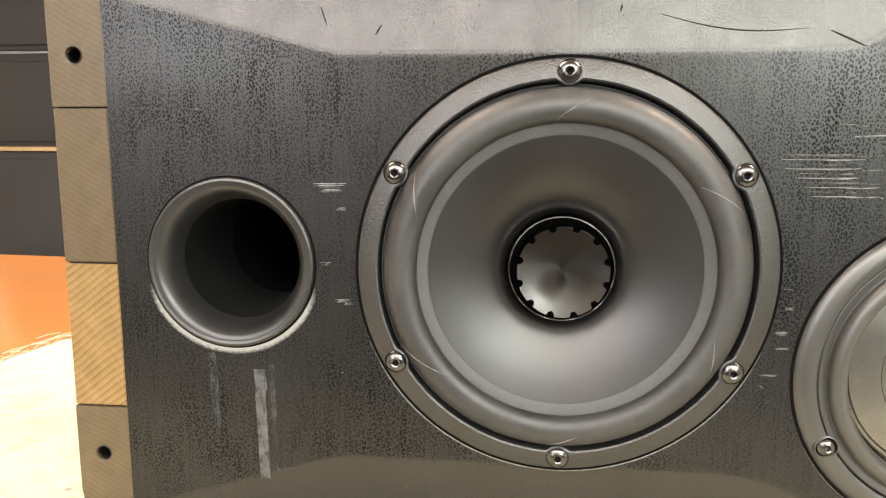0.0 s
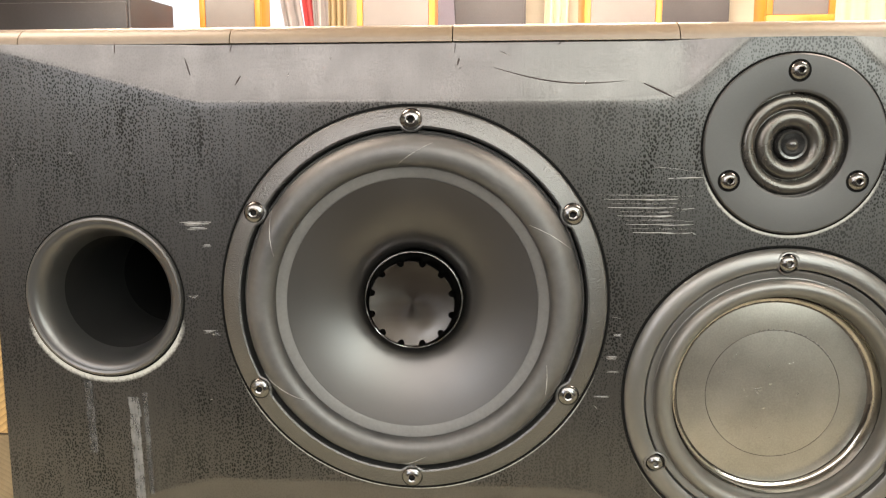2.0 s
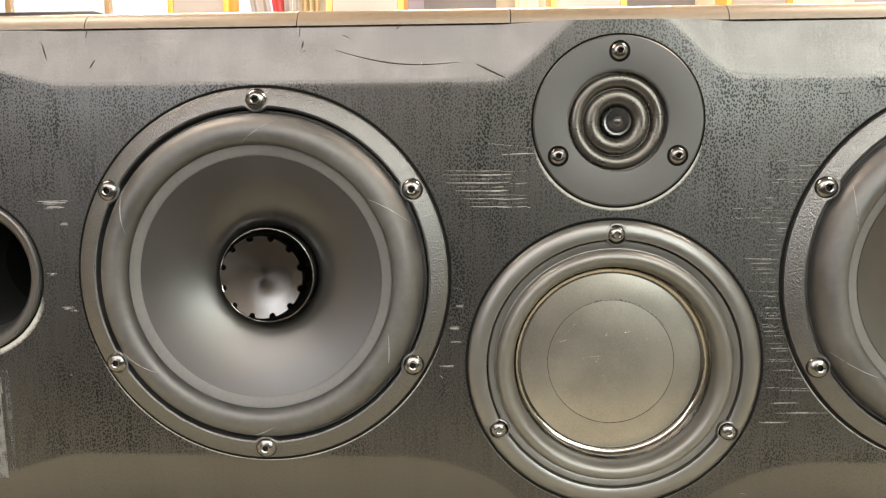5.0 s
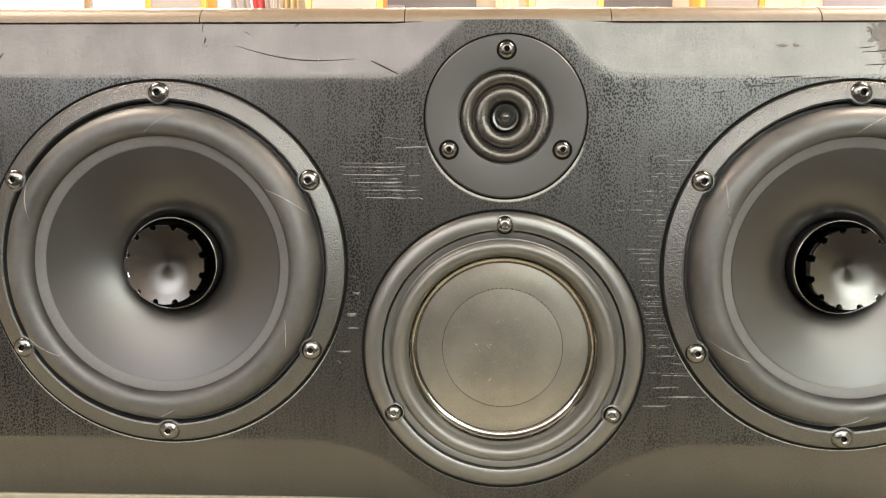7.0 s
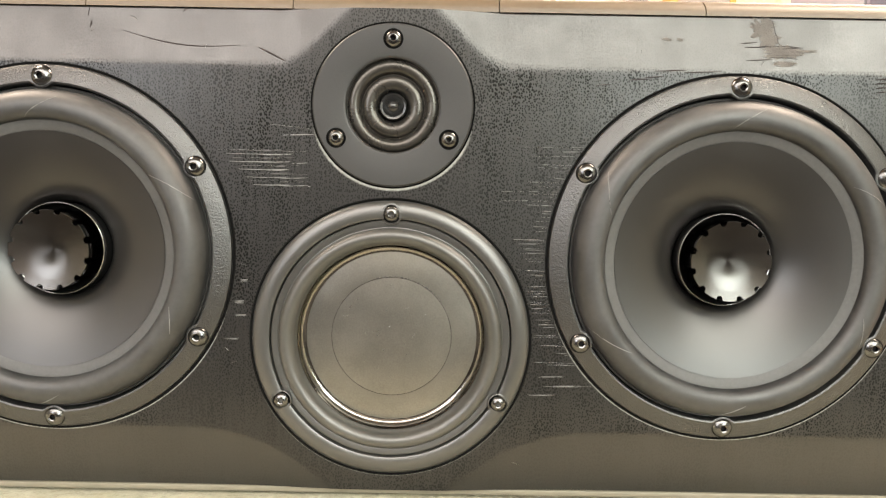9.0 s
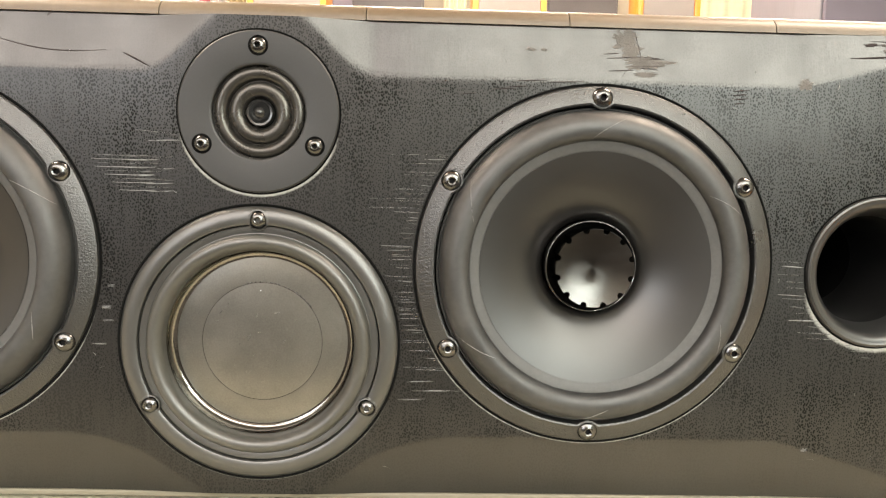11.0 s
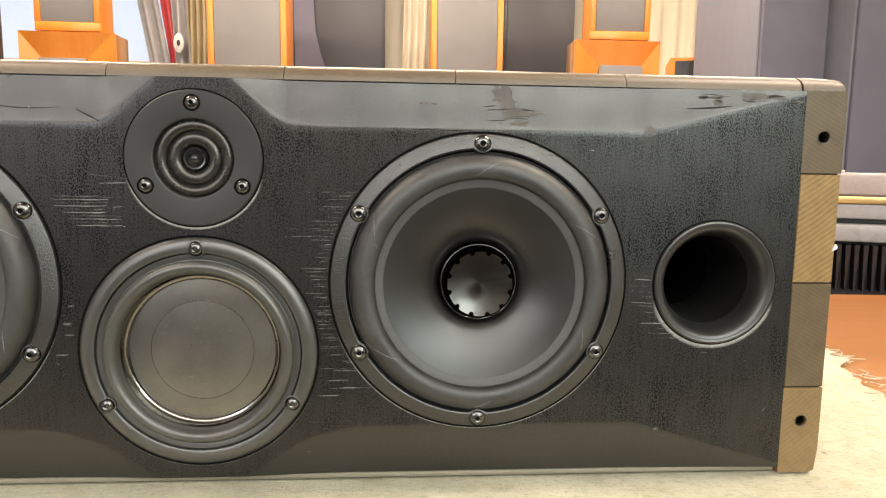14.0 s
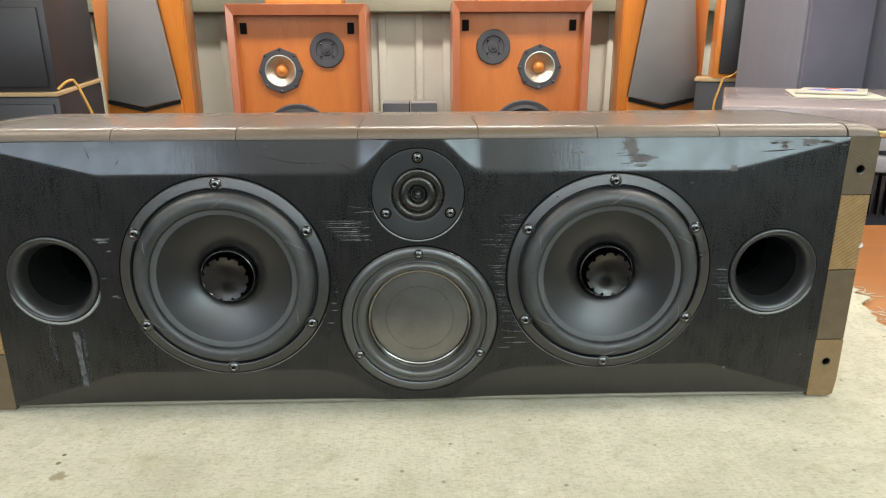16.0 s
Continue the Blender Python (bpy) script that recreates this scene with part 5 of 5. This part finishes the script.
def teak_box(x0, x1, top, mirror):
    """A big vintage box: sloped frame round a sunk front with horn, tweeter and woofer."""
    y0, y1, w = 3.0, 3.33, x1 - x0
    cx = (x0 + x1) / 2
    t = thing("vintage_speaker", (cx, (y0 + y1) / 2, 0), "large teak vintage loudspeaker with sunk front and no grille", "loudspeaker", "teak loudspeakers by the wall")
    f, rim = 0.038, 0.022
    part("side_panel", box(x0, x0 + rim, y0, y1, 0, top, 0.003), M["teak_edge"], t)
    part("side_panel", box(x1 - rim, x1, y0, y1, 0, top, 0.003), M["teak_edge"], t)
    part("top_panel", box(x0 + rim, x1 - rim, y0, y1, top - rim, top, 0.003), M["teak_edge"], t, "paler sunlit teak top")
    part("bottom_panel", box(x0 + rim, x1 - rim, y0, y1, 0, rim, 0.003), M["teak_edge"], t)
    part("back_panel", box(x0 + rim, x1 - rim, y1 - 0.02, y1 - 0.002, rim, top - rim), M["teak"], t)
    fy = y0 + 0.072
    # mitred front frame, chamfered a little inward, then straight back to the sunk board
    def rect(a, b):
        return [(x0 + a, a), (x1 - a, a), (x1 - a, top - b), (x0 + a, top - b)]
    outer, inner = rect(0.004, 0.004), rect(f, 0.056)
    for k in range(4):
        j = (k + 1) % 4
        bm = bmesh.new()
        rows = [[bm.verts.new((c[i][0], y, c[i][1])) for i in (k, j)] for c, y in ((outer, y0 - 0.001), (outer, y0 - 0.006), (inner, y0 + 0.006), (inner, fy - 0.0005))]
        for p, q in zip(rows, rows[1:] + rows[:1]):
            bm.faces.new((p[0], p[1], q[1], q[0]))
        for i in (0, 1):
            bm.faces.new([r[i] for r in (rows if i else rows[::-1])])
        part("front_strip", bm, M["teak_edge"], t, angle=15)
    s = 1 if mirror else -1
    hx, hz = cx + s * 0.110, top - 0.340
    part("front_board", holed_front(x0 + rim + 0.001, x1 - rim - 0.001, rim + 0.001, top - rim - 0.001, hx, hz, 0.084, fy, fy + 0.04), M["teak"], t, "reddish teak front board", angle=30)
    for px in (x0 + f + 0.035, x1 - f - 0.050):
        part("grille_catch", box(px - 0.018, px + 0.018, fy - 0.012, fy - 0.0005, top - 0.150, top - 0.092, 0.004), M["socket"], t, "black grille catch")
    h = part("horn", octagon_flange(hx, hz, 0.122, 0.083, fy - 0.001, fy - 0.016), M["charcoal"], t, "eight-sided grey horn flange", angle=25)
    part("horn_flare", lathe([(0.0835, fy - 0.0165), (0.079, fy - 0.017), (0.066, fy - 0.006), (0.050, fy + 0.010), (0.034, fy + 0.024)], hx, hz, 48), M["horn_metal"], h, "pale metal flare")
    part("horn_throat", lathe([(0.0345, fy + 0.026), (0.030, fy + 0.012), (0.020, fy + 0.002), (0.010, fy - 0.004), (0.0, fy - 0.006)], hx, hz, 32), M["cherry"], h, "orange dome in the throat")
    for k in range(8):
        a = 2 * math.pi * k / 8
        piece("screw", SCREW, h, pose(hx + 0.108 * math.sin(a), fy - 0.016, hz + 0.108 * math.cos(a)))
    tx, tz = cx - s * 0.146, top - 0.233
    tw = part("tweeter", lathe([(0.092, fy - 0.001), (0.092, fy - 0.010), (0.088, fy - 0.013), (0.060, fy - 0.012), (0.056, fy - 0.005), (0.030, fy - 0.004), (0.026, fy - 0.009), (0.0, fy - 0.010)], tx, tz, 64), M["charcoal"], t, "round dark grey tweeter")
    part("centre", lathe([(0.014, fy - 0.009), (0.012, fy - 0.016), (0.0, fy - 0.017)], tx, tz, 24), M["black"], tw)
    for k in range(4):
        a = radians(45 + 90 * k)
        piece("screw", SCREW_S, tw, pose(tx + 0.045 * math.sin(a), fy - 0.012, tz + 0.045 * math.cos(a)))
    wx, wz = cx - s * (-0.035), top - 0.71
    wf = part("woofer", lathe([(0.195, fy - 0.001), (0.195, fy - 0.010), (0.188, fy - 0.014), (0.168, fy - 0.012)], wx, wz, 64), M["charcoal"], t, "large grey paper woofer")
    part("cone", lathe([(0.169, fy - 0.011), (0.150, fy - 0.018), (0.140, fy - 0.010), (0.06, fy - 0.002), (0.055, fy - 0.004), (0.0, fy - 0.012)], wx, wz, 64), M["black"], wf)
    return t


teak_box(-1.022, -0.290, 1.364, False)
teak_box(0.166, 0.907, 1.378, True)


def shelf_speaker(x0, x1, z0, frame_mat):
    y0, y1, h, f = 3.06, 3.30, 0.62, 0.030
    cx = (x0 + x1) / 2
    t = thing("shelf_speaker", (cx, (y0 + y1) / 2, z0), "wooden bookshelf loudspeaker with grey grille cloth standing on a teak loudspeaker", "loudspeaker", "bookshelf loudspeakers with grey grilles")
    part("cabinet", box(x0, x1, y0 + 0.02, y1, z0, z0 + h, 0.003), M[frame_mat], t)
    for a, b, c, d in ((x0, x1, z0, z0 + f), (x0, x1, z0 + h - f, z0 + h), (x0, x0 + f, z0 + f, z0 + h - f), (x1 - f, x1, z0 + f, z0 + h - f)):
        part("front_frame", box(a, b, y0, y0 + 0.019, c, d, 0.002), M[frame_mat], t)
    part("grille", box(x0 + f + 0.001, x1 - f - 0.001, y0 + 0.004, y0 + 0.0185, z0 + f + 0.001, z0 + h - f - 0.001, 0.004), M["grille"], t, "grey cloth grille")
    return t


shelf_speaker(-0.820, -0.424, 1.3645, "cherry")
shelf_speaker(0.320, 0.698, 1.3785, "cherry")


def tower(x0, x1, top, upper, margin, label):
    """A tall speaker: bevelled base cabinet with a tapering grille, and a smaller cabinet on top."""
    y0, y1 = 2.70, 2.87
    cx = (x0 + x1) / 2
    t = thing("tower_speaker", (cx, (y0 + y1) / 2, 0), label, "loudspeaker", "cherry tower loudspeakers")
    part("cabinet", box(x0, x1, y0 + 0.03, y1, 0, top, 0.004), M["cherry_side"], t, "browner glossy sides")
    # mitred front frame whose inner edges slope back to the grille
    gt, gb = top - 0.115, 0.87
    gxt = (x0 + margin[0] + 0.075, x1 - margin[1] - 0.075)
    gxb = (x0 + margin[0], x1 - margin[1])
    outer = [(x0, 0.0), (x1, 0.0), (x1, top), (x0, top)]
    inner = [(gxb[0], gb + 0.03), (gxb[1], gb + 0.03), (gxt[1], gt), (gxt[0], gt)]
    for k, nm in enumerate(("front_sill", "front_stile", "front_head", "front_stile")):
        j = (k + 1) % 4
        bm = bmesh.new()
        yi = y0 + (0.0 if k == 0 else 0.022)
        a0, a1 = [bm.verts.new((p[0], y0 + 0.0, p[1])) for p in (outer[k], outer[j])]
        b0, b1 = [bm.verts.new((p[0], yi, p[1])) for p in (inner[k], inner[j])]
        c0, c1 = [bm.verts.new((p[0], y0 + 0.0295, p[1])) for p in (outer[k], outer[j])]
        d0, d1 = [bm.verts.new((p[0], y0 + 0.0295, p[1])) for p in (inner[k], inner[j])]
        for q in ((a0, a1, b1, b0), (c1, c0, d0, d1), (a1, a0, c0, c1), (b0, b1, d1, d0), (a0, b0, d0, c0), (b1, a1, c1, d1)):
            bm.faces.new(q)
        part(nm, bm, M["cherry"], t, angle=20)
    tip = ((gxb[0] + gxb[1]) / 2, gb - 0.005)
    part("lower_grille", prism([(gxb[0] + 0.002, gb + 0.032), tip, (gxb[1] - 0.002, gb + 0.032), (gxt[1] - 0.002, gt - 0.002), (gxt[0] + 0.002, gt - 0.002)], y0 - 0.012, y0 + 0.012, 0.003), M["grille"], t, "grey grille tapering to the top")
    part("grille_edge", prism([(gxb[0] + 0.002, gb + 0.030), (tip[0], tip[1] - 0.004), (gxb[1] - 0.002, gb + 0.030), (gxb[1] - 0.002, gb + 0.012), (tip[0], tip[1] - 0.024), (gxb[0] + 0.002, gb + 0.012)], y0 - 0.014, y0 - 0.0005), M["socket"], t, "black lower edge of the grille")
    u0, u1 = upper
    h = part("head_cabinet", box(u0, u1, y0 + 0.035, y1 - 0.01, top + 0.006, 2.16, 0.004), M["cherry"], t)
    part("neck", box(u0 + 0.03, u1 - 0.03, y0 + 0.06, y1 - 0.06, top + 0.0005, top + 0.0055), M["black"], t)
    part("head_frame", prism([(u0, top + 0.006), (u1, top + 0.006), (u1, top + 0.045), (u0, top + 0.045)], y0 + 0.012, y0 + 0.0345, 0.002), M["cherry"], h)
    for a, b in ((u0, u0 + 0.026), (u1 - 0.026, u1)):
        part("head_stile", box(a, b, y0 + 0.012, y0 + 0.0345, top + 0.0455, 2.16, 0.002), M["cherry"], h)
    part("head_grille", box(u0 + 0.027, u1 - 0.027, y0 + 0.016, y0 + 0.034, top + 0.046, 2.155, 0.003), M["grille"], h, "dark grey grille")


tower(-1.556, -1.140, 1.566, (-1.487, -1.200), (0.012, 0.052), "cherry tower loudspeaker with grey tapering grille beside black loudspeakers")
tower(0.990, 1.402, 1.594, (1.060, 1.352), (0.048, 0.010), "cherry tower loudspeaker with grey tapering grille beside grey cabinets")


def black_shelf_speaker(x0, x1, label):
    y0, y1, z0, z1 = 3.658, 3.82, 1.4405, 2.15
    t = thing("black_speaker", ((x0 + x1) / 2, (y0 + y1) / 2, z0), label, "loudspeaker", "black loudspeakers on the ledge")
    part("cabinet", box(x0, x1, y0 + 0.02, y1, z0, z1, 0.004), M["black"], t)
    part("front_grille", box(x0 + 0.012, x1 - 0.012, y0, y0 + 0.0195, z0 + 0.012, z1 - 0.012, 0.006), M["charcoal"], t)
    part("badge", lathe([(0.018, y0 - 0.0005), (0.018, y0 - 0.006), (0.014, y0 - 0.009), (0.0, y0 - 0.010)], x1 - 0.085 if x0 < 0 else x0 + 0.07, z0 + 0.080, 24), M["gold"], t, "round pale badge")


black_shelf_speaker(-0.500, 0.068, "black loudspeaker with a pale badge on the ledge")
black_shelf_speaker(0.800, 1.235, "black loudspeaker on the ledge behind a tower loudspeaker")

# added mauve shape whose colour stands for a pale glossy reflection
solid("leaning_panel", prism([(-0.47, 1.4410), (-0.245, 1.4410), (-0.262, 1.50), (-0.318, 1.64), (-0.345, 1.78), (-0.36, 2.05), (-0.47, 2.05)], 3.643, 3.656, 0.003), M["mauve"], "pale mauve curved shape added as a sheen before a black loudspeaker", "board")

# small dark boxes between the teak loudspeakers
for k, x in enumerate((-0.222, -0.066)):
    t = thing("small_speaker", (x + 0.072, 3.2, 0), "small dark grey box loudspeaker standing on the floor", "loudspeaker", "small dark boxes between teak loudspeakers")
    part("cabinet", box(x, x + 0.150, 3.10, 3.30, 0, 0.842, 0.005), M["charcoal"], t)
    part("top_plate", box(x + 0.002, x + 0.148, 3.102, 3.298, 0.8425, 0.849, 0.002), M["white"], t)


# black stacked cabinets: each top rises a little to the back
def stacked_black(x0, x1, y0, y1, z0, z1, z2, rise):
    def sloped(xa, xb, ya, yb, za, zb, foot, r=0.006):
        bm = box(xa, xb, ya, yb, za, zb, r)
        for v in bm.verts:
            if foot or v.co.z > (za + zb) / 2:
                v.co.z += rise * (v.co.y - y0) / (y1 - y0)
        return bm
    cx, cy = (x0 + x1) / 2, (y0 + y1) / 2
    t = thing("lower_black_speaker", (cx, cy, 0), "glossy black loudspeaker cabinet under two others", "loudspeaker", "stacked black loudspeakers")
    part("cabinet", sloped(x0, x1, y0, y1, 0, z0, False), M["black"], t)
    part("front_grille", box(x0 + 0.02, x1 - 0.02, y0 - 0.014, y0 - 0.0005, 0.04, z0 - 0.03, 0.004), M["black"], t)
    t = thing("wooden_board", (cx, cy, z0), "raw pale wooden board between black loudspeakers", "board")
    part("board", sloped(x0 - 0.004, x1 + 0.004, y0 - 0.012, y1, z0 + 0.001, z0 + 0.017, True, 0.002), M["oak"], t)
    for nm, za, zb, inset, label in (("middle_black_speaker", z0 + 0.018, z1, 0.004, "glossy black loudspeaker standing on a wooden board"), ("upper_black_speaker", z1 + 0.012, z2, 0.022, "glossy black loudspeaker on top of a black stack")):
        t = thing(nm, (cx, cy, za), label, "loudspeaker", "stacked black loudspeakers")
        part("cabinet", sloped(x0 + inset, x1 - inset, y0 + 0.005, y1 - inset, za, zb, True), M["black"], t)
        part("front_grille", sloped(x0 + 0.03, x1 - 0.03, y0 - 0.009, y0 + 0.0045, za + 0.02, zb - 0.03, True, 0.004), M["black"], t)
    t = thing("spacer_strip", (cx, cy, z1), "thin pale spacer strip between black loudspeakers", "strip")
    part("strip", sloped(x0 + 0.02, x1 - 0.002, y0 + 0.02, y1 - 0.02, z1 + 0.0005, z1 + 0.0115, True, 0.001), M["greycloth"], t)


stacked_black(-2.31, -1.486, 2.132, 2.52, 0.955, 1.330, 1.62, 0.040)
pts = []
for i in range(15):
    t = i / 14
    pts.append((-1.470 + 0.105 * t, 2.108 + 0.10 * t, 0.984 + 0.035 * math.sin(math.pi * min(t * 1.25, 1)) - 0.30 * max(t - 0.45, 0)))
pts = pts[:12] + [(pts[11][0] + 0.02, pts[11][1], 0.70), (pts[11][0] + 0.03, pts[11][1] + 0.02, 0.3), (pts[11][0] + 0.05, pts[11][1] + 0.05, 0.006), (pts[11][0] + 0.20, pts[11][1] + 0.10, 0.006)]
solid("speaker_cable", tube(pts, 0.0055), M["cable"], "amber speaker cable hanging from the black loudspeaker", "cable")


# grey cabinets and a dark narrow one
def grey_cabinet(cx, cy, w, d, rz, h, label):
    t = thing("grey_speaker", (cx, cy, 0), label, "loudspeaker", "tall grey loudspeakers", rz=rz)
    part("cabinet", box(-w / 2, w / 2, -d / 2, d / 2, 0, h, 0.006), M["slate"], t, local=True)
    part("front_cloth", box(-w / 2 + 0.008, w / 2 - 0.008, -d / 2 - 0.016, -d / 2 - 0.0005, 0.05, h - 0.03, 0.005), M["mauve"], t, "mauve-grey cloth front", local=True)


grey_cabinet(1.615, 2.210, 0.340, 0.345, 16, 2.3, "tall limed grey loudspeaker with mauve-grey cloth front")
grey_cabinet(2.075, 2.240, 0.500, 0.345, 16, 2.3, "wide tall grey loudspeaker with mauve-grey cloth front")
t = thing("low_black_speaker", (1.535, 2.62, 0), "black loudspeaker cabinet with a raw wooden board on top", "loudspeaker", rz=-24)
part("cabinet", box(-0.17, 0.20, -0.22, 0.18, 0, 0.985, 0.006), M["black"], t, local=True)
part("board", box(-0.176, 0.206, -0.228, 0.184, 0.9855, 1.002, 0.002), M["oak"], t, "raw pale wooden board", local=True)
t = thing("narrow_speaker", (1.475, 2.54, 1.0025), "narrow dark loudspeaker with orange wood edges standing on a black cabinet", "loudspeaker", rz=-18)
part("cabinet", box(-0.09, 0.09, -0.13, 0.13, 0, 0.475, 0.004), M["cherry"], t, local=True)
part("front_grille", box(-0.068, 0.088, -0.145, -0.1305, 0.02, 0.460, 0.004), M["black"], t, "black cloth grille", local=True)
pts = [(1.40 + 0.09 * u, 2.395 - 0.03 * math.sin(3 * u), 1.0085 + 0.035 * math.sin(math.pi * u) ** 2) for u in [i / 10 for i in range(11)]]
pts = [(1.335, 2.38, 0.70), (1.345, 2.385, 0.90), (1.375, 2.39, 1.003)] + pts
solid("speaker_cable", tube(pts, 0.005), M["cable"], "amber speaker cable lying on a wooden board", "cable")

# ---- record player stand ----
ST = (0.83, 1.147)
st = thing("record_player_stand", (ST[0], ST[1], 0), "grey laminated stand with a black finned amplifier under it", "stand", rz=-24)
part("base", box(0.0, 0.86, 0.02, 1.00, 0, 0.655, 0.004), M["black"], st, local=True)
part("amplifier", box(0.012, 0.85, 0.045, 0.50, 0.656, 0.823, 0.004), M["charcoal"], st, "black amplifier", local=True)
fin = finish(prism([(-0.0052, 0.108), (0.0052, 0.108), (0.0012, 0.0), (-0.0012, 0.0)], -0.020, 0.020), "fin", M["gouge"])
for i in range(44):
    piece("cooling_fin", fin, st, pose(ST[0], ST[1], 0, 0, 0, -24) @ pose(0.024 + 0.0184 * i, 0.022, 0.708))
part("slab", box(-0.006, 0.87, 0.0, 1.00, 0.824, 0.864, 0.004), M["white"], st, "thick grey shelf", local=True)
part("foot_strip", box(0.02, 0.84, 0.05, 0.96, 0.8645, 0.876, 0.002), M["black"], st, local=True)
part("plinth", box(0.006, 0.855, 0.025, 0.97, 0.8765, 0.912, 0.004), M["white"], st, local=True)
part("brass_strip", box(0.004, 0.858, 0.020, 0.972, 0.9125, 0.930, 0.002), M["gold"], st, "brass coloured strip", local=True)
part("lid", box(0.0, 0.862, 0.015, 0.98, 0.9305, 0.985, 0.008, 3), M["pinklid"], st, "dusty acrylic cover", local=True)


def sleeve(name, px, py, rz, w, h, z, mats, label):
    s = thing(name, (px, py, z), label, "paper", "papers on the cover", rz=rz)
    part("sheet", box(-w / 2, w / 2, -h / 2, h / 2, 0.0005, 0.006, 0.001), M["paper"], s, local=True)
    for k, (ea, eb, ec) in enumerate(((0.36, 0.22, 0.0), (0.20, 0.20, 0.08))):
        bm = bmesh.new()
        lo = [bm.verts.new((w * (ec + ea * math.cos(a)), h * eb * math.sin(a), 0.0062 + 0.0009 * k)) for a in [2 * math.pi * i / 28 for i in range(28)]]
        hi = [bm.verts.new((v.co.x, v.co.y, v.co.z + 0.0007)) for v in lo]
        bm.faces.new(hi)
        bm.faces.new(lo[::-1])
        for i in range(28):
            bm.faces.new((lo[i], lo[(i + 1) % 28], hi[(i + 1) % 28], hi[i]))
        part("print", bm, M["blue" if k == 0 else "paper"], s, "oval coloured print", local=True)
    rr = random.Random(int(px * 100))
    for k in range(4):
        x, y = rr.uniform(-w * 0.32, w * 0.25), rr.uniform(-h * 0.35, h * 0.3)
        part("print", box(x, x + w * rr.uniform(0.10, 0.22), y, y + h * rr.uniform(0.06, 0.16), 0.0080, 0.0084), M[mats[k % len(mats)]], s, "coloured print", local=True)


sleeve("magazine", 1.365, 1.53, -24, 0.25, 0.42, 0.9855, ("blue", "yellow"), "printed magazine with blue and yellow cover lying on the cover")
sleeve("record_sleeve", 1.385, 1.56, -34, 0.20, 0.28, 0.9935, ("blue", "blue", "red"), "paper sleeve with a blue print lying on a magazine")

# ---- things at the rear window ----


def drape(name, x0, x1, z0, z1, y, lean, waves, mat, label):
    bm = bmesh.new()
    n, h = 40, 16
    g = []
    for j in range(h + 1):
        row = []
        for i in range(n + 1):
            u, v = i / n, j / h
            x = x0 + (x1 - x0) * u + lean * (1 - v)
            row.append(bm.verts.new((x, y + 0.018 * math.sin(waves * 2 * math.pi * u) + 0.01 * noise.noise((u * 4, v * 3, x0)), z0 + (z1 - z0) * v)))
        g.append(row)
    for j in range(h):
        for i in range(n):
            bm.faces.new((g[j][i], g[j][i + 1], g[j + 1][i + 1], g[j + 1][i]))
    ob = solid(name, bm, M[mat], label, "curtain", angle=80)
    m = ob.modifiers.new("thickness", "SOLIDIFY")
    m.thickness = 0.003


drape("red_banner", -1.36, -1.27, 1.47, 2.42, 3.80, 0.13, 1.5, "red", "red cloth banner hanging at the window")
drape("grey_banner", -1.50, -1.38, 1.47, 2.42, 3.77, 0.16, 2.0, "greycloth", "grey cloth hanging at the window")
drape("grey_banner", -1.25, -1.14, 1.50, 2.42, 3.77, 0.05, 2.0, "greycloth", "grey cloth hanging at the window frame")
drape("tan_curtain", -1.12, -1.01, 1.445, 2.60, 3.74, 0.0, 3.0, "tan", "tan curtain gathered beside the window")
drape("cream_curtain", 0.20, 0.34, 1.445, 2.60, 3.74, -0.03, 3.0, "cream", "cream curtain hanging by the wall")
drape("cream_curtain", 1.70, 2.25, 1.445, 2.60, 3.74, 0.0, 5.0, "cream", "wide cream curtain hanging by the wall")
tagplate = thing("hanging_tag", (-1.165, 3.70, 1.645), "white oval tag with a dark hole hanging by the curtain", "tag")
part("tag", prism([(-1.165 + 0.030 * math.cos(a), 1.70 + 0.058 * math.sin(a)) for a in [2 * math.pi * i / 24 for i in range(24)]], 3.70, 3.712, 0.002), M["pale"], tagplate)
part("hole", prism([(-1.165 + 0.010 * math.cos(a), 1.70 + 0.018 * math.sin(a)) for a in [2 * math.pi * i / 16 for i in range(16)]], 3.697, 3.6995), M["black"], tagplate)
part("cord", tube([(-1.165, 3.706, 1.76), (-1.165, 3.72, 2.1), (-1.165, 3.735, 2.749)], 0.002, 6), M["pale"], tagplate)
pot = thing("white_jar", (-0.985, 3.69, 1.4405), "small white lidded jar on the ledge", "jar")
part("jar", lathe([(0.0, 0), (0.03, 0.0), (0.036, 0.02), (0.034, 0.06), (0.028, 0.07)], 0, 0, 32), M["pale"], pot, local=True).matrix_basis = Matrix.Rotation(radians(90), 4, "X")
part("lid", lathe([(0.0, 0.105), (0.03, 0.105), (0.044, 0.098), (0.044, 0.084), (0.03, 0.0705), (0.0, 0.0705)], 0, 0, 32), M["pale"], pot, local=True).matrix_basis = Matrix.Rotation(radians(90), 4, "X")
